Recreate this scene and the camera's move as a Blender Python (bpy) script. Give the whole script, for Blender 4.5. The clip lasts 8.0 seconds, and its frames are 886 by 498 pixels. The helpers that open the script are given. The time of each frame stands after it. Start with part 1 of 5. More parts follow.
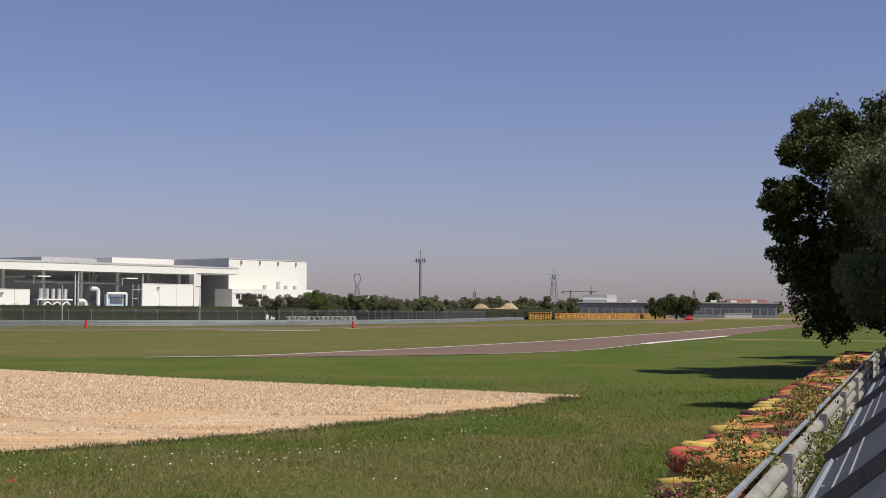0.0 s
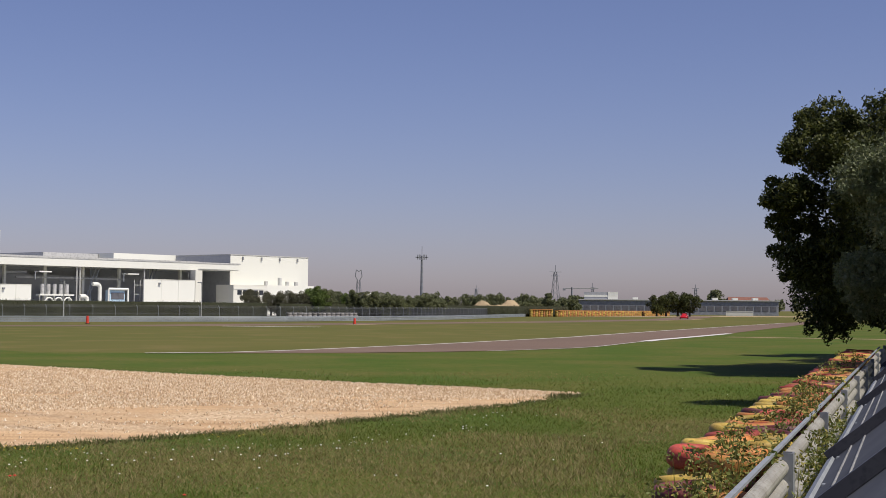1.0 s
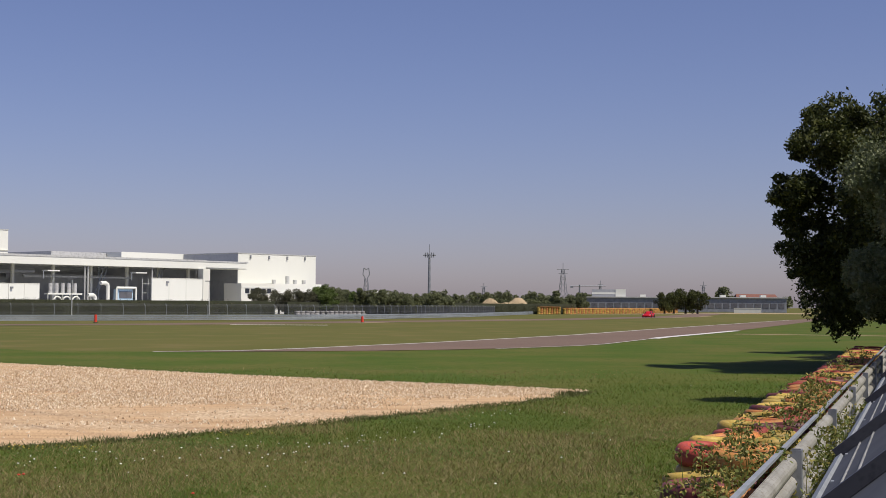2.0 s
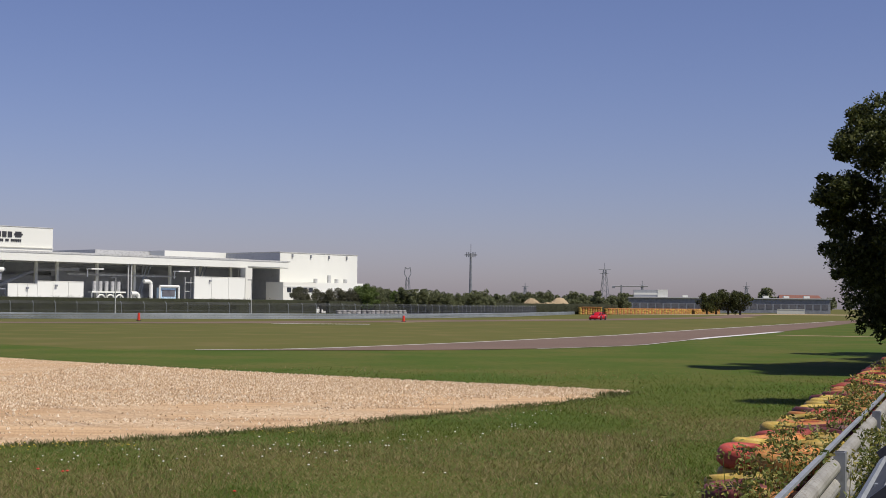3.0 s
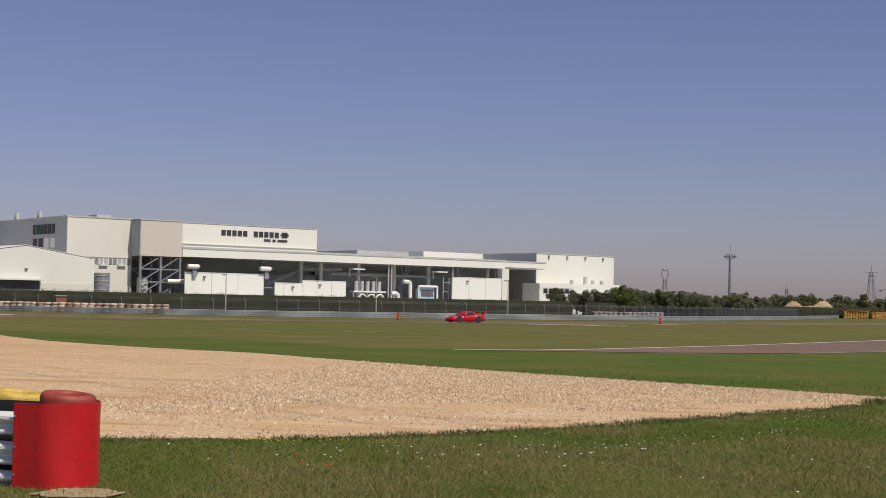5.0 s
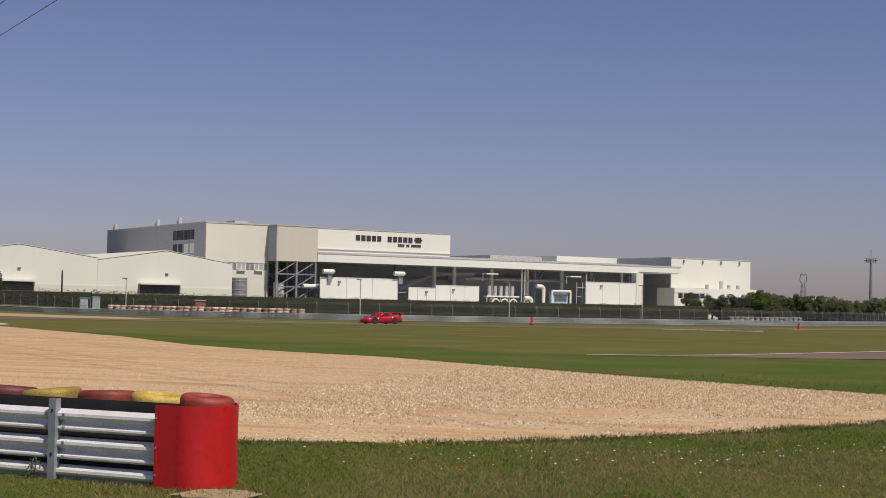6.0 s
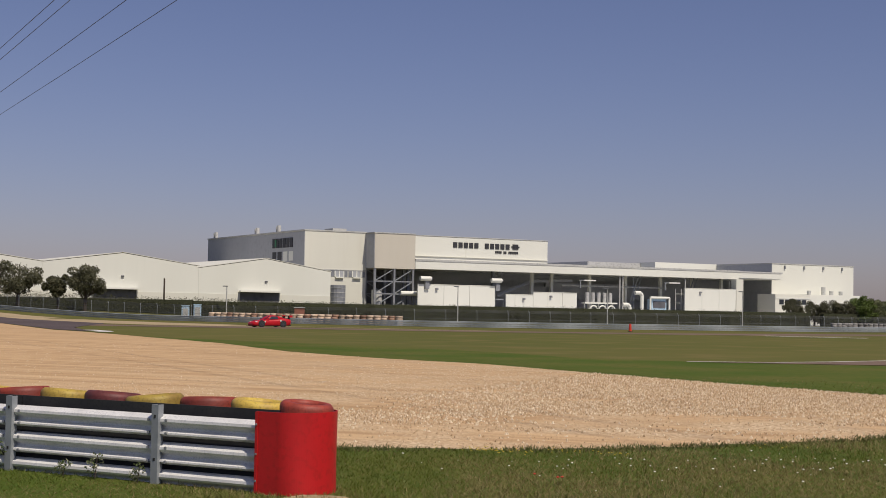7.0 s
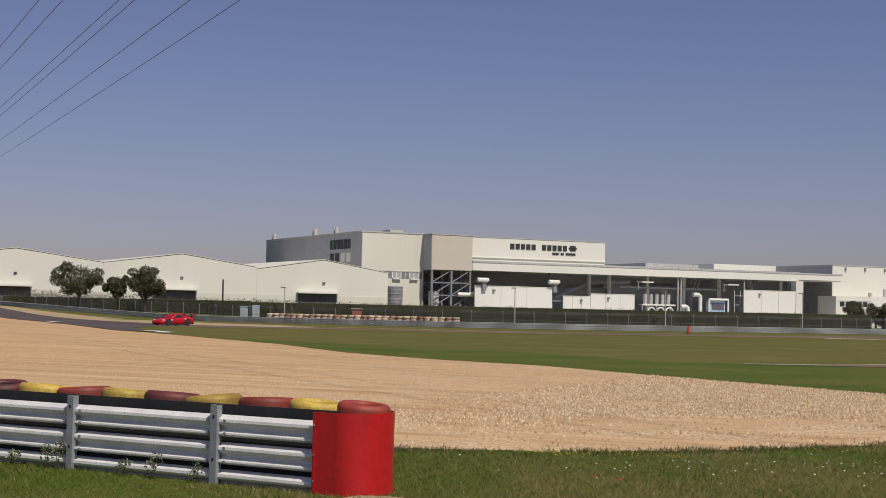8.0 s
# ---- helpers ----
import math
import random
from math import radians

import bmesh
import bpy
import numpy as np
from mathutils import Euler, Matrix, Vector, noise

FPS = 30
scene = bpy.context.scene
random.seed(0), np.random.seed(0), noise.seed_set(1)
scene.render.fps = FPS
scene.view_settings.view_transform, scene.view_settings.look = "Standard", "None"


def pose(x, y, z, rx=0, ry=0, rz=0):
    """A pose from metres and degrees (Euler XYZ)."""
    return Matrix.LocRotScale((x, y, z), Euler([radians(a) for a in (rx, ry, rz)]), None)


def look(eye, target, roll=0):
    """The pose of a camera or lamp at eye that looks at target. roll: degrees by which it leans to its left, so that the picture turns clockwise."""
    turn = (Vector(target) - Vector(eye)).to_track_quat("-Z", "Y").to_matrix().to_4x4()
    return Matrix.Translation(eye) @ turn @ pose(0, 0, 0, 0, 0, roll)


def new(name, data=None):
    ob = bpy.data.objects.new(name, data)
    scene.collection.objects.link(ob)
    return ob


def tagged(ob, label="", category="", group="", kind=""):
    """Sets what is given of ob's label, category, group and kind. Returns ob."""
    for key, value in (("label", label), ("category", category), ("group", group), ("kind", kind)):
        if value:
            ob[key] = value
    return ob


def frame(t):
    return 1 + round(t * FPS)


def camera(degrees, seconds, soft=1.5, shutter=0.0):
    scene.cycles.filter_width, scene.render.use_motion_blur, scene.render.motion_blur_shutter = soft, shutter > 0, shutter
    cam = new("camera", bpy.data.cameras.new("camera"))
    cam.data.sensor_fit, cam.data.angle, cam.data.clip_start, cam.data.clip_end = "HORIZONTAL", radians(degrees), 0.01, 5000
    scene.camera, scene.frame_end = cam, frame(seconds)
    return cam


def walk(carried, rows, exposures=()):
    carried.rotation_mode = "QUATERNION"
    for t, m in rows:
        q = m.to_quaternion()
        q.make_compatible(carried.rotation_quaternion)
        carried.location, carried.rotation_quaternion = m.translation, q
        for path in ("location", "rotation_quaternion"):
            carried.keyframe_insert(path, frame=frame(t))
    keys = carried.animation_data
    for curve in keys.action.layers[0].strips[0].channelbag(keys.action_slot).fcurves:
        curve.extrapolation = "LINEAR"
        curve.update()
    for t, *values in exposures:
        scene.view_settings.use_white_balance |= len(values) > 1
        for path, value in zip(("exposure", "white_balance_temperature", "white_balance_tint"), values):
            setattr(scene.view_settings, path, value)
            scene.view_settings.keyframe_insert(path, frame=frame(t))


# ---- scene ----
# camera: turns on the spot, 2.1 m above the ground
cam = camera(33.48, 8.0, soft=0.85, shutter=0.12)
EYE = 2.1
TURNS = [  # seconds, yaw, pitch, roll
    (0.0, 0.994, 2.408, -0.298),
    (0.5, 1.026, 2.356, -0.502),
    (1.0, 1.045, 2.280, -0.495),
    (1.5, 1.087, 2.225, -0.439),
    (2.8, 2.495, 2.171, -0.451),
    (3.0, 2.946, 2.168, -0.578),
    (3.5, 4.370, 2.059, -0.774),
    (4.0, 6.554, 2.097, -0.945),
    (4.5, 9.384, 2.101, -1.100),
    (5.0, 12.881, 2.072, -1.087),
    (5.2, 14.133, 2.094, -1.154),
    (6.3, 19.283, 2.225, -1.027),
    (6.5, 20.078, 2.294, -0.960),
    (7.0, 21.842, 2.351, -1.036),
    (7.5, 23.053, 2.370, -0.900),
    (8.0, 24.060, 2.365, -1.151),
]
walk(cam, [(t, pose(0, 0, EYE, 90 + p, r, y)) for t, y, p, r in TURNS], exposures=((0.0, -0.06, 6500, 10), (1.5, -0.09, 6480, 10), (3.0, -0.13, 6320, 10), (3.5, -0.16, 6340, 10), (4.5, -0.24, 6560, 10), (5.0, -0.28, 6650, 10), (8.0, -0.44, 6800, 10)))

# ---- world and sun ----
SUN_AZ, SUN_EL = 121.0, 56.0      # degrees right of +y, degrees above the horizon
world = bpy.data.worlds.new("world")
scene.world = world
world.use_nodes = True
wn, wl = world.node_tree.nodes, world.node_tree.links
sky = wn.new("ShaderNodeTexSky")
sky.sky_type, sky.sun_disc = "NISHITA", False
sky.sun_elevation, sky.sun_rotation = radians(SUN_EL), radians(SUN_AZ)
sky.air_density, sky.dust_density, sky.ozone_density, sky.altitude = 0.95, 0.75, 4.0, 50
tint = wn.new("ShaderNodeMix")
tint.data_type, tint.blend_type = "RGBA", "MULTIPLY"
tint.inputs[0].default_value = 1.0
tint.inputs[7].default_value = (1.03, 0.87, 1.06, 1)
wl.new(sky.outputs[0], tint.inputs[6])
wl.new(tint.outputs[2], wn["Background"].inputs[0])
wn["Background"].inputs[1].default_value = 0.087
sun = new("sun", bpy.data.lights.new("sun", "SUN"))
sun.data.energy, sun.data.angle, sun.data.color = 5.0, radians(0.6), (1.0, 0.93, 0.82)
SUN_DIR = Vector((math.sin(radians(SUN_AZ)) * math.cos(radians(SUN_EL)), math.cos(radians(SUN_AZ)) * math.cos(radians(SUN_EL)), math.sin(radians(SUN_EL))))
sun.matrix_world = look(SUN_DIR * 80, (0, 0, 0))
scene.view_settings.exposure = 0.0


# ---- materials ----
def mat(name, base, second=None, rough=0.7, scale=2.0, fine=30.0, bump=0.2, metal=0.0, third=None, local=False, spec=0.5, stretch=(1, 1, 1), dist=0.02):
    """A noisy surface: base and second mixed by large noise, third by fine noise, relief by the fine noise."""
    m = bpy.data.materials.new(name)
    m.use_nodes = True
    n, l = m.node_tree.nodes, m.node_tree.links
    b = n["Principled BSDF"]
    second = second or tuple(c * 0.8 for c in base)
    third = third or tuple(c * 0.65 for c in base)
    if local:
        co = n.new("ShaderNodeTexCoord").outputs["Object"]
    else:
        co = n.new("ShaderNodeNewGeometry").outputs["Position"]
    sc = n.new("ShaderNodeVectorMath")
    sc.operation = "MULTIPLY"
    sc.inputs[1].default_value = stretch
    l.new(co, sc.inputs[0])
    big, small = n.new("ShaderNodeTexNoise"), n.new("ShaderNodeTexNoise")
    big.inputs["Scale"].default_value, small.inputs["Scale"].default_value = scale, fine
    big.inputs["Detail"].default_value, small.inputs["Detail"].default_value = 5, 3
    l.new(sc.outputs[0], big.inputs["Vector"])
    l.new(sc.outputs[0], small.inputs["Vector"])
    r1, r2 = n.new("ShaderNodeValToRGB"), n.new("ShaderNodeValToRGB")
    for r, a, z in ((r1, 0.38, 0.64), (r2, 0.5, 0.72)):
        r.color_ramp.elements[0].position, r.color_ramp.elements[1].position = a, z
    l.new(big.outputs[0], r1.inputs[0])
    l.new(small.outputs[0], r2.inputs[0])
    m1, m2 = n.new("ShaderNodeMix"), n.new("ShaderNodeMix")
    for q in (m1, m2):
        q.data_type = "RGBA"
    m1.inputs[6].default_value, m1.inputs[7].default_value = (*base, 1), (*second, 1)
    m2.inputs[7].default_value = (*third, 1)
    l.new(r1.outputs[0], m1.inputs[0])
    l.new(m1.outputs[2], m2.inputs[6])
    l.new(r2.outputs[0], m2.inputs[0])
    l.new(m2.outputs[2], b.inputs["Base Color"])
    b.inputs["Roughness"].default_value, b.inputs["Metallic"].default_value = rough, metal
    b.inputs["Specular IOR Level"].default_value = spec
    if bump:
        bp = n.new("ShaderNodeBump")
        bp.inputs["Strength"].default_value, bp.inputs["Distance"].default_value = bump, dist
        l.new(small.outputs[0], bp.inputs["Height"])
        l.new(bp.outputs[0], b.inputs["Normal"])
    return m


def leafy(name, base, second, third):
    """Foliage whose leaves differ one by one, with light passing through."""
    m = bpy.data.materials.new(name)
    m.use_nodes = True
    n, l = m.node_tree.nodes, m.node_tree.links
    b = n["Principled BSDF"]
    g = n.new("ShaderNodeNewGeometry")
    r = n.new("ShaderNodeValToRGB")
    r.color_ramp.elements[0].color, r.color_ramp.elements[1].color = (*base, 1), (*third, 1)
    e = r.color_ramp.elements.new(0.55)
    e.color = (*second, 1)
    l.new(g.outputs["Random Per Island"], r.inputs[0])
    l.new(r.outputs[0], b.inputs["Base Color"])
    b.inputs["Roughness"].default_value, b.inputs["Specular IOR Level"].default_value = 0.55, 0.3
    tr, mx = n.new("ShaderNodeBsdfTranslucent"), n.new("ShaderNodeMixShader")
    l.new(r.outputs[0], tr.inputs[0])
    mx.inputs[0].default_value = 0.25
    l.new(b.outputs[0], mx.inputs[1])
    l.new(tr.outputs[0], mx.inputs[2])
    l.new(mx.outputs[0], n["Material Output"].inputs[0])
    return m


M_DRY = mat("mown_grass", (0.122, 0.115, 0.036), (0.1, 0.106, 0.03), 0.95, 0.09, 0.6, 0.3, third=(0.15, 0.128, 0.048), spec=0.05, stretch=(0.4, 0.3, 1), dist=0.05)
M_LUSH = mat("verge_grass", (0.062, 0.098, 0.013), (0.108, 0.11, 0.026), 0.95, 0.2, 2.6, 0.5, third=(0.058, 0.09, 0.012), spec=0.1, dist=0.05)
M_ASPHALT = mat("asphalt", (0.175, 0.122, 0.092), (0.145, 0.102, 0.078), 0.85, 0.08, 12, 0.2, third=(0.21, 0.15, 0.118), spec=0.12)
M_ASPHALT_DARK = mat("dark_asphalt", (0.085, 0.062, 0.06), (0.11, 0.085, 0.08), 0.85, 0.06, 8, 0.2, spec=0.3)
M_SAND = mat("sandy_soil", (0.42, 0.32, 0.2), (0.34, 0.26, 0.16), 0.95, 0.15, 4, 0.3, third=(0.3, 0.25, 0.15), spec=0.1)
M_LINE = mat("road_paint", (0.72, 0.7, 0.66), (0.6, 0.57, 0.52), 0.7, 0.8, 9, 0.1, third=(0.45, 0.42, 0.37))
M_WHITE = mat("white_cladding", (0.74, 0.74, 0.67), (0.715, 0.715, 0.645), 0.6, 0.1, 0.8, 0.03, third=(0.72, 0.72, 0.65), spec=0.3, stretch=(1, 1, 0.12))
M_CREAM = mat("cream_cladding", (0.69, 0.68, 0.6), (0.665, 0.655, 0.575), 0.6, 0.12, 0.8, 0.03, third=(0.665, 0.65, 0.57), spec=0.3, stretch=(1, 1, 0.12))
M_BEIGE = mat("beige_cladding", (0.58, 0.54, 0.46), (0.555, 0.515, 0.44), 0.6, 0.12, 0.8, 0.03, third=(0.55, 0.51, 0.43), spec=0.3, stretch=(1, 1, 0.12))
# grey walls, and the painted shade on the factory's side faces
M_GREYWALL = mat("grey_wall_and_shade", (0.4, 0.41, 0.43), (0.36, 0.37, 0.39), 0.65, 0.1, 1.0, 0.05, third=(0.34, 0.35, 0.37), spec=0.3)
# dark walls and gates, and painted shade in recesses
M_DARKWALL = mat("dark_wall_and_shade", (0.1, 0.1, 0.115), (0.14, 0.14, 0.15), 0.8, 0.15, 1.0, 0.05)
M_ROOF = mat("roof_sheet", (0.5, 0.5, 0.48), (0.44, 0.44, 0.42), 0.6, 0.1, 2.0, 0.05)
M_STEEL = mat("galvanised_steel", (0.82, 0.81, 0.79), (0.72, 0.71, 0.69), 0.36, 3.0, 40, 0.08, metal=0.12, third=(0.6, 0.6, 0.61), dist=0.003)
M_STEELPOST = mat("galvanised_post", (0.3, 0.32, 0.34), (0.24, 0.26, 0.28), 0.55, 4.0, 50, 0.08, metal=0.1, third=(0.25, 0.27, 0.3), dist=0.003)
M_OLDSTEEL = mat("old_rail_steel", (0.36, 0.35, 0.315), (0.27, 0.26, 0.23), 0.6, 2.5, 30, 0.15, metal=0.15, third=(0.2, 0.175, 0.14), dist=0.004)
M_RAILFAR = mat("weathered_rail", (0.4, 0.43, 0.45), (0.33, 0.36, 0.38), 0.5, 0.3, 6, 0.05, metal=0.2)
M_DULLSTEEL = mat("dull_steel", (0.3, 0.31, 0.33), (0.22, 0.23, 0.25), 0.6, 1.0, 10, 0.05, metal=0.3)
M_BLACK = mat("black_rubber", (0.022, 0.022, 0.024), (0.035, 0.033, 0.032), 0.65, 2.0, 30, 0.15, dist=0.005)
M_LETTER = mat("dark_lettering", (0.03, 0.03, 0.035), (0.04, 0.04, 0.045), 0.6, 1.0, 10, 0.0)
M_GLASS = mat("window_glass", (0.03, 0.035, 0.045), (0.045, 0.05, 0.06), 0.12, 0.5, 3.0, 0.0)
M_BLUE = mat("pale_blue_paint", (0.45, 0.6, 0.72), (0.4, 0.55, 0.68), 0.5, 0.5, 5, 0.05)
M_RED = mat("red_rubber_sheet", (0.55, 0.012, 0.016), (0.47, 0.012, 0.014), 0.45, 1.6, 14, 0.1, third=(0.4, 0.012, 0.012), dist=0.01)
M_REDPAINT = mat("red_plastic", (0.7, 0.05, 0.02), (0.6, 0.045, 0.02), 0.5, 3, 20, 0.05)
M_TRUNK = mat("bark", (0.075, 0.055, 0.04), (0.05, 0.04, 0.03), 0.9, 2.0, 18, 0.6)
M_LEAF = leafy("dark_leaves", (0.024, 0.033, 0.008), (0.056, 0.068, 0.015), (0.12, 0.125, 0.032))
M_LEAF6 = leafy("olive_leaves", (0.065, 0.07, 0.038), (0.105, 0.105, 0.058), (0.18, 0.165, 0.1))
M_LEAF2 = leafy("grey_green_leaves", (0.105, 0.13, 0.055), (0.145, 0.17, 0.08), (0.2, 0.22, 0.12))
M_LEAF3 = leafy("hedge_leaves", (0.065, 0.068, 0.036), (0.09, 0.092, 0.048), (0.12, 0.118, 0.066))
M_LEAF4 = leafy("far_leaves", (0.105, 0.122, 0.055), (0.15, 0.165, 0.076), (0.21, 0.215, 0.11))
M_LEAF5 = leafy("light_green_leaves", (0.09, 0.13, 0.03), (0.12, 0.17, 0.04), (0.16, 0.2, 0.06))
M_WIRE = mat("wire", (0.05, 0.05, 0.055), None, 0.6, 1, 5, 0.0)


# ---- building blocks ----
def finish(name, bm, material, parent=None, label="", smooth=False):
    me = bpy.data.meshes.new(name)
    bm.normal_update()
    bm.to_mesh(me)
    bm.free()
    if smooth:
        for f in me.polygons:
            f.use_smooth = True
    me.materials.append(material)
    ob = new(name, me)
    if parent:
        ob.parent = parent
    return tagged(ob, label) if label else ob


def part(name, bm, material, parent, label="", smooth=False):
    return finish(name, bm, material, parent, label, smooth)


def empty(name, m, label, category, group="", kind=""):
    e = new(name)
    e.empty_display_size = 0.2
    e.matrix_basis = m
    return tagged(e, label, category, group, kind)


def box(bm, x0, x1, y0, y1, z0, z1, m=Matrix()):
    c = Vector(((x0 + x1) / 2, (y0 + y1) / 2, (z0 + z1) / 2))
    return bmesh.ops.create_cube(bm, size=1, matrix=m @ Matrix.Translation(c) @ Matrix.Diagonal((x1 - x0, y1 - y0, z1 - z0, 1)))["verts"]


def rod(bm, a, b, r, seg=6, r2=None):
    a, b = Vector(a), Vector(b)
    d = b - a
    m = Matrix.Translation((a + b) / 2) @ d.to_track_quat("Z", "Y").to_matrix().to_4x4()
    return bmesh.ops.create_cone(bm, cap_ends=True, segments=seg, radius1=r, radius2=r if r2 is None else r2, depth=d.length, matrix=m)["verts"]


def tube(bm, pts, r, seg=5):
    """One round cable through the points."""
    rows = []
    for i, p in enumerate(pts):
        d = (pts[min(i + 1, len(pts) - 1)] - pts[max(i - 1, 0)]).normalized()
        a = d.orthogonal().normalized() if not rows else (rows[-1][1] - d * rows[-1][1].dot(d)).normalized()
        b = d.cross(a)
        rows.append(([bm.verts.new(p + (a * math.cos(k * 6.2832 / seg) + b * math.sin(k * 6.2832 / seg)) * r) for k in range(seg)], a))
    for (u, _), (w, _) in zip(rows, rows[1:]):
        for k in range(seg):
            bm.faces.new((u[k], u[(k + 1) % seg], w[(k + 1) % seg], w[k]))


def boxes(*dims):
    bm = bmesh.new()
    for d in dims:
        box(bm, *d)
    return bm


def rods(*dims):
    bm = bmesh.new()
    for d in dims:
        rod(bm, *d)
    return bm


def mesh_of(name, verts, faces, material, parent=None, label=""):
    me = bpy.data.meshes.new(name)
    me.from_pydata(verts, [], faces)
    me.materials.append(material)
    ob = new(name, me)
    if parent:
        ob.parent = parent
    return tagged(ob, label) if label else ob


def smooth01(v):
    v = min(max(v, 0.0), 1.0)
    return v * v * (3 - 2 * v)


def land(x, y):
    """Height of the ground: flat, with a slow rise behind the far corner."""
    return 1.4 * smooth01((-x - 105) / 60) * smooth01((y - 120) / 60)


def along(pts, step):
    """Points every step metres along a polyline."""
    out = []
    for a, b in zip(pts, pts[1:]):
        a, b = Vector(a), Vector(b)
        n = max(1, round((b - a).length / step))
        out += [a.lerp(b, i / n) for i in range(n)]
    return out + [Vector(pts[-1])]


def resample(pts, n):
    pts = [Vector(p) for p in pts]
    ln = [0.0]
    for a, b in zip(pts, pts[1:]):
        ln.append(ln[-1] + (b - a).length)
    out, k = [], 0
    for i in range(n):
        t = ln[-1] * i / (n - 1)
        while k < len(ln) - 2 and ln[k + 1] < t:
            k += 1
        out.append(pts[k].lerp(pts[k + 1], (t - ln[k]) / max(ln[k + 1] - ln[k], 1e-6)))
    return out


def band(name, near, far, z, material, n=60, cross=3, rough=0.0, seed=1, label="", category=""):
    """A sheet between two lines on the ground, with uneven edges."""
    rng = np.random.RandomState(seed)
    a, b = resample(near, n), resample(far, n)
    verts, faces = [], []
    for i in range(n):
        ja, jb = rng.uniform(-rough, rough, 2)
        d = (b[i] - a[i])
        d = d.normalized() if d.length > 1e-6 else Vector((0, 1))
        for j in range(cross + 1):
            q = (a[i] + d * ja).lerp(b[i] + d * jb, j / cross)
            verts.append((q.x, q.y, land(q.x, q.y) + z))
    for i in range(n - 1):
        for j in range(cross):
            k = i * (cross + 1) + j
            faces.append((k, k + cross + 1, k + cross + 2, k + 1))
    ob = mesh_of(name, verts, faces, material)
    return tagged(ob, label, category, kind="structure")


def ribbon(name, pts, width, z, material, label="", category="", step=4.0):
    c = along(pts, step)
    lo, hi = [], []
    for i, p in enumerate(c):
        d = (c[min(i + 1, len(c) - 1)] - c[max(i - 1, 0)]).normalized()
        s = Vector((-d.y, d.x)) * width / 2
        lo.append(p + s)
        hi.append(p - s)
    return band(name, lo, hi, z, material, n=len(c), cross=2, label=label, category=category)


# ---- ground ----
def ground():
    xs = sorted(set([-4000, -2500, -1500, -900, -600, -400] + list(range(-300, 301, 12)) + [400, 600, 900, 1500, 2500, 4000]))
    ys = sorted(set([-4000, -2000, -900, -400, -200, -100, -40] + list(range(0, 421, 12)) + [500, 700, 1000, 1500, 2500, 4500]))
    verts = [(x, y, land(x, y)) for y in ys for x in xs]
    w = len(xs)
    faces = [(j * w + i, j * w + i + 1, (j + 1) * w + i + 1, (j + 1) * w + i) for j in range(len(ys) - 1) for i in range(w - 1)]
    tagged(mesh_of("ground", verts, faces, M_DRY), "flat olive mown grass land around the race track", "ground", kind="structure")


ground()
VERGE = [(-61, 85), (-45, 78), (-26, 71), (-20, 64.5), (-14, 63.8), (-5.8, 66.4), (0.9, 71.2), (6.4, 79.4), (12.8, 100.8), (22.2, 128.4), (40, 188), (55, 240)]
band("ground_verge", [(-230, -30), (-100, -30), (-40, -30), (0, -30), (60, -30), (140, -30), (230, -30)], [(-230, 20), (-130, 40)] + VERGE + [(230, 240)], 0.006, M_LUSH, n=90, cross=8, rough=0.25, label="lush green verge grass beside the track", category="grass")

ROAD_FAR = [(-14.1, 63.9), (-9.9, 66.7), (-2.6, 82.4), (7.0, 107.2), (17.1, 139.4), (52.6, 247.6), (95, 375)]
ROAD_NEAR = [(-14.0, 63.6), (-5.8, 66.6), (0.9, 71.4), (6.4, 79.6), (12.8, 101.1), (22.2, 128.7), (40, 188.3), (80, 325)]
band("road_infield", ROAD_NEAR, ROAD_FAR, 0.02, M_ASPHALT, n=60, cross=4, label="faded reddish-grey asphalt of the inner track", category="road")
ribbon("road_line_1", ROAD_FAR[:-1], 0.3, 0.026, M_LINE, "worn white edge line of the inner track", "road marking")
ribbon("road_line_2", ROAD_NEAR[2:5], 0.14, 0.026, M_LINE, "thin worn white edge line", "road marking")
ribbon("kerb_white", [(11.5, 96.5), (12.8, 101.1), (17.5, 114.6), (22.2, 128.7), (23.0, 131)], 0.75, 0.03, M_LINE, "white painted flat kerb on the inner track edge", "kerb")
ribbon("path_right", [(20, 115), (31, 110.5), (60, 98)], 1.6, 0.018, M_SAND, "pale dry service path across the grass", "path")

TRACK = [(75, 470), (66, 430), (58, 390), (42, 312), (11.4, 228), (-11.5, 187), (-32.4, 151), (-46, 139.5), (-60.2, 131.4), (-69.3, 127.9), (-82, 119), (-94, 119)]
ribbon("road_track", TRACK, 9.0, 0.015, M_ASPHALT, "grey asphalt of the main track", "road")
CORNER_NEAR = [(-65, 92.0), (-70, 94.5), (-96, 120), (-123, 143), (-164, 178)]
CORNER_FAR = [(-76, 105), (-85, 121), (-90, 130), (-101, 138), (-130, 158), (-160, 181)]
band("road_corner", CORNER_NEAR, CORNER_FAR, 0.022, M_ASPHALT_DARK, n=40, cross=4, label="dark worn asphalt of the far corner", category="road")
band("runoff_strip", [(-74, 132), (-82, 128)] + CORNER_FAR[2:], [(-76, 139), (-83, 143), (-93, 146), (-112, 156), (-140, 171), (-158, 183)], 0.012, M_SAND, n=40, cross=3, rough=0.3, label="pale sandy run-off strip beside the corner", category="soil")
ribbon("sand_line_1", [(-80, 138), (-60, 140.5), (-46.6, 142), (-26.5, 152), (-16.1, 159.2)], 1.6, 0.012, M_SAND, "dry sandy edge of the main track", "soil")
ribbon("sand_line_2", [(-25.3, 150.6), (-15.2, 150.2)], 1.5, 0.02, M_LINE, "pale concrete strip in the grass", "soil")
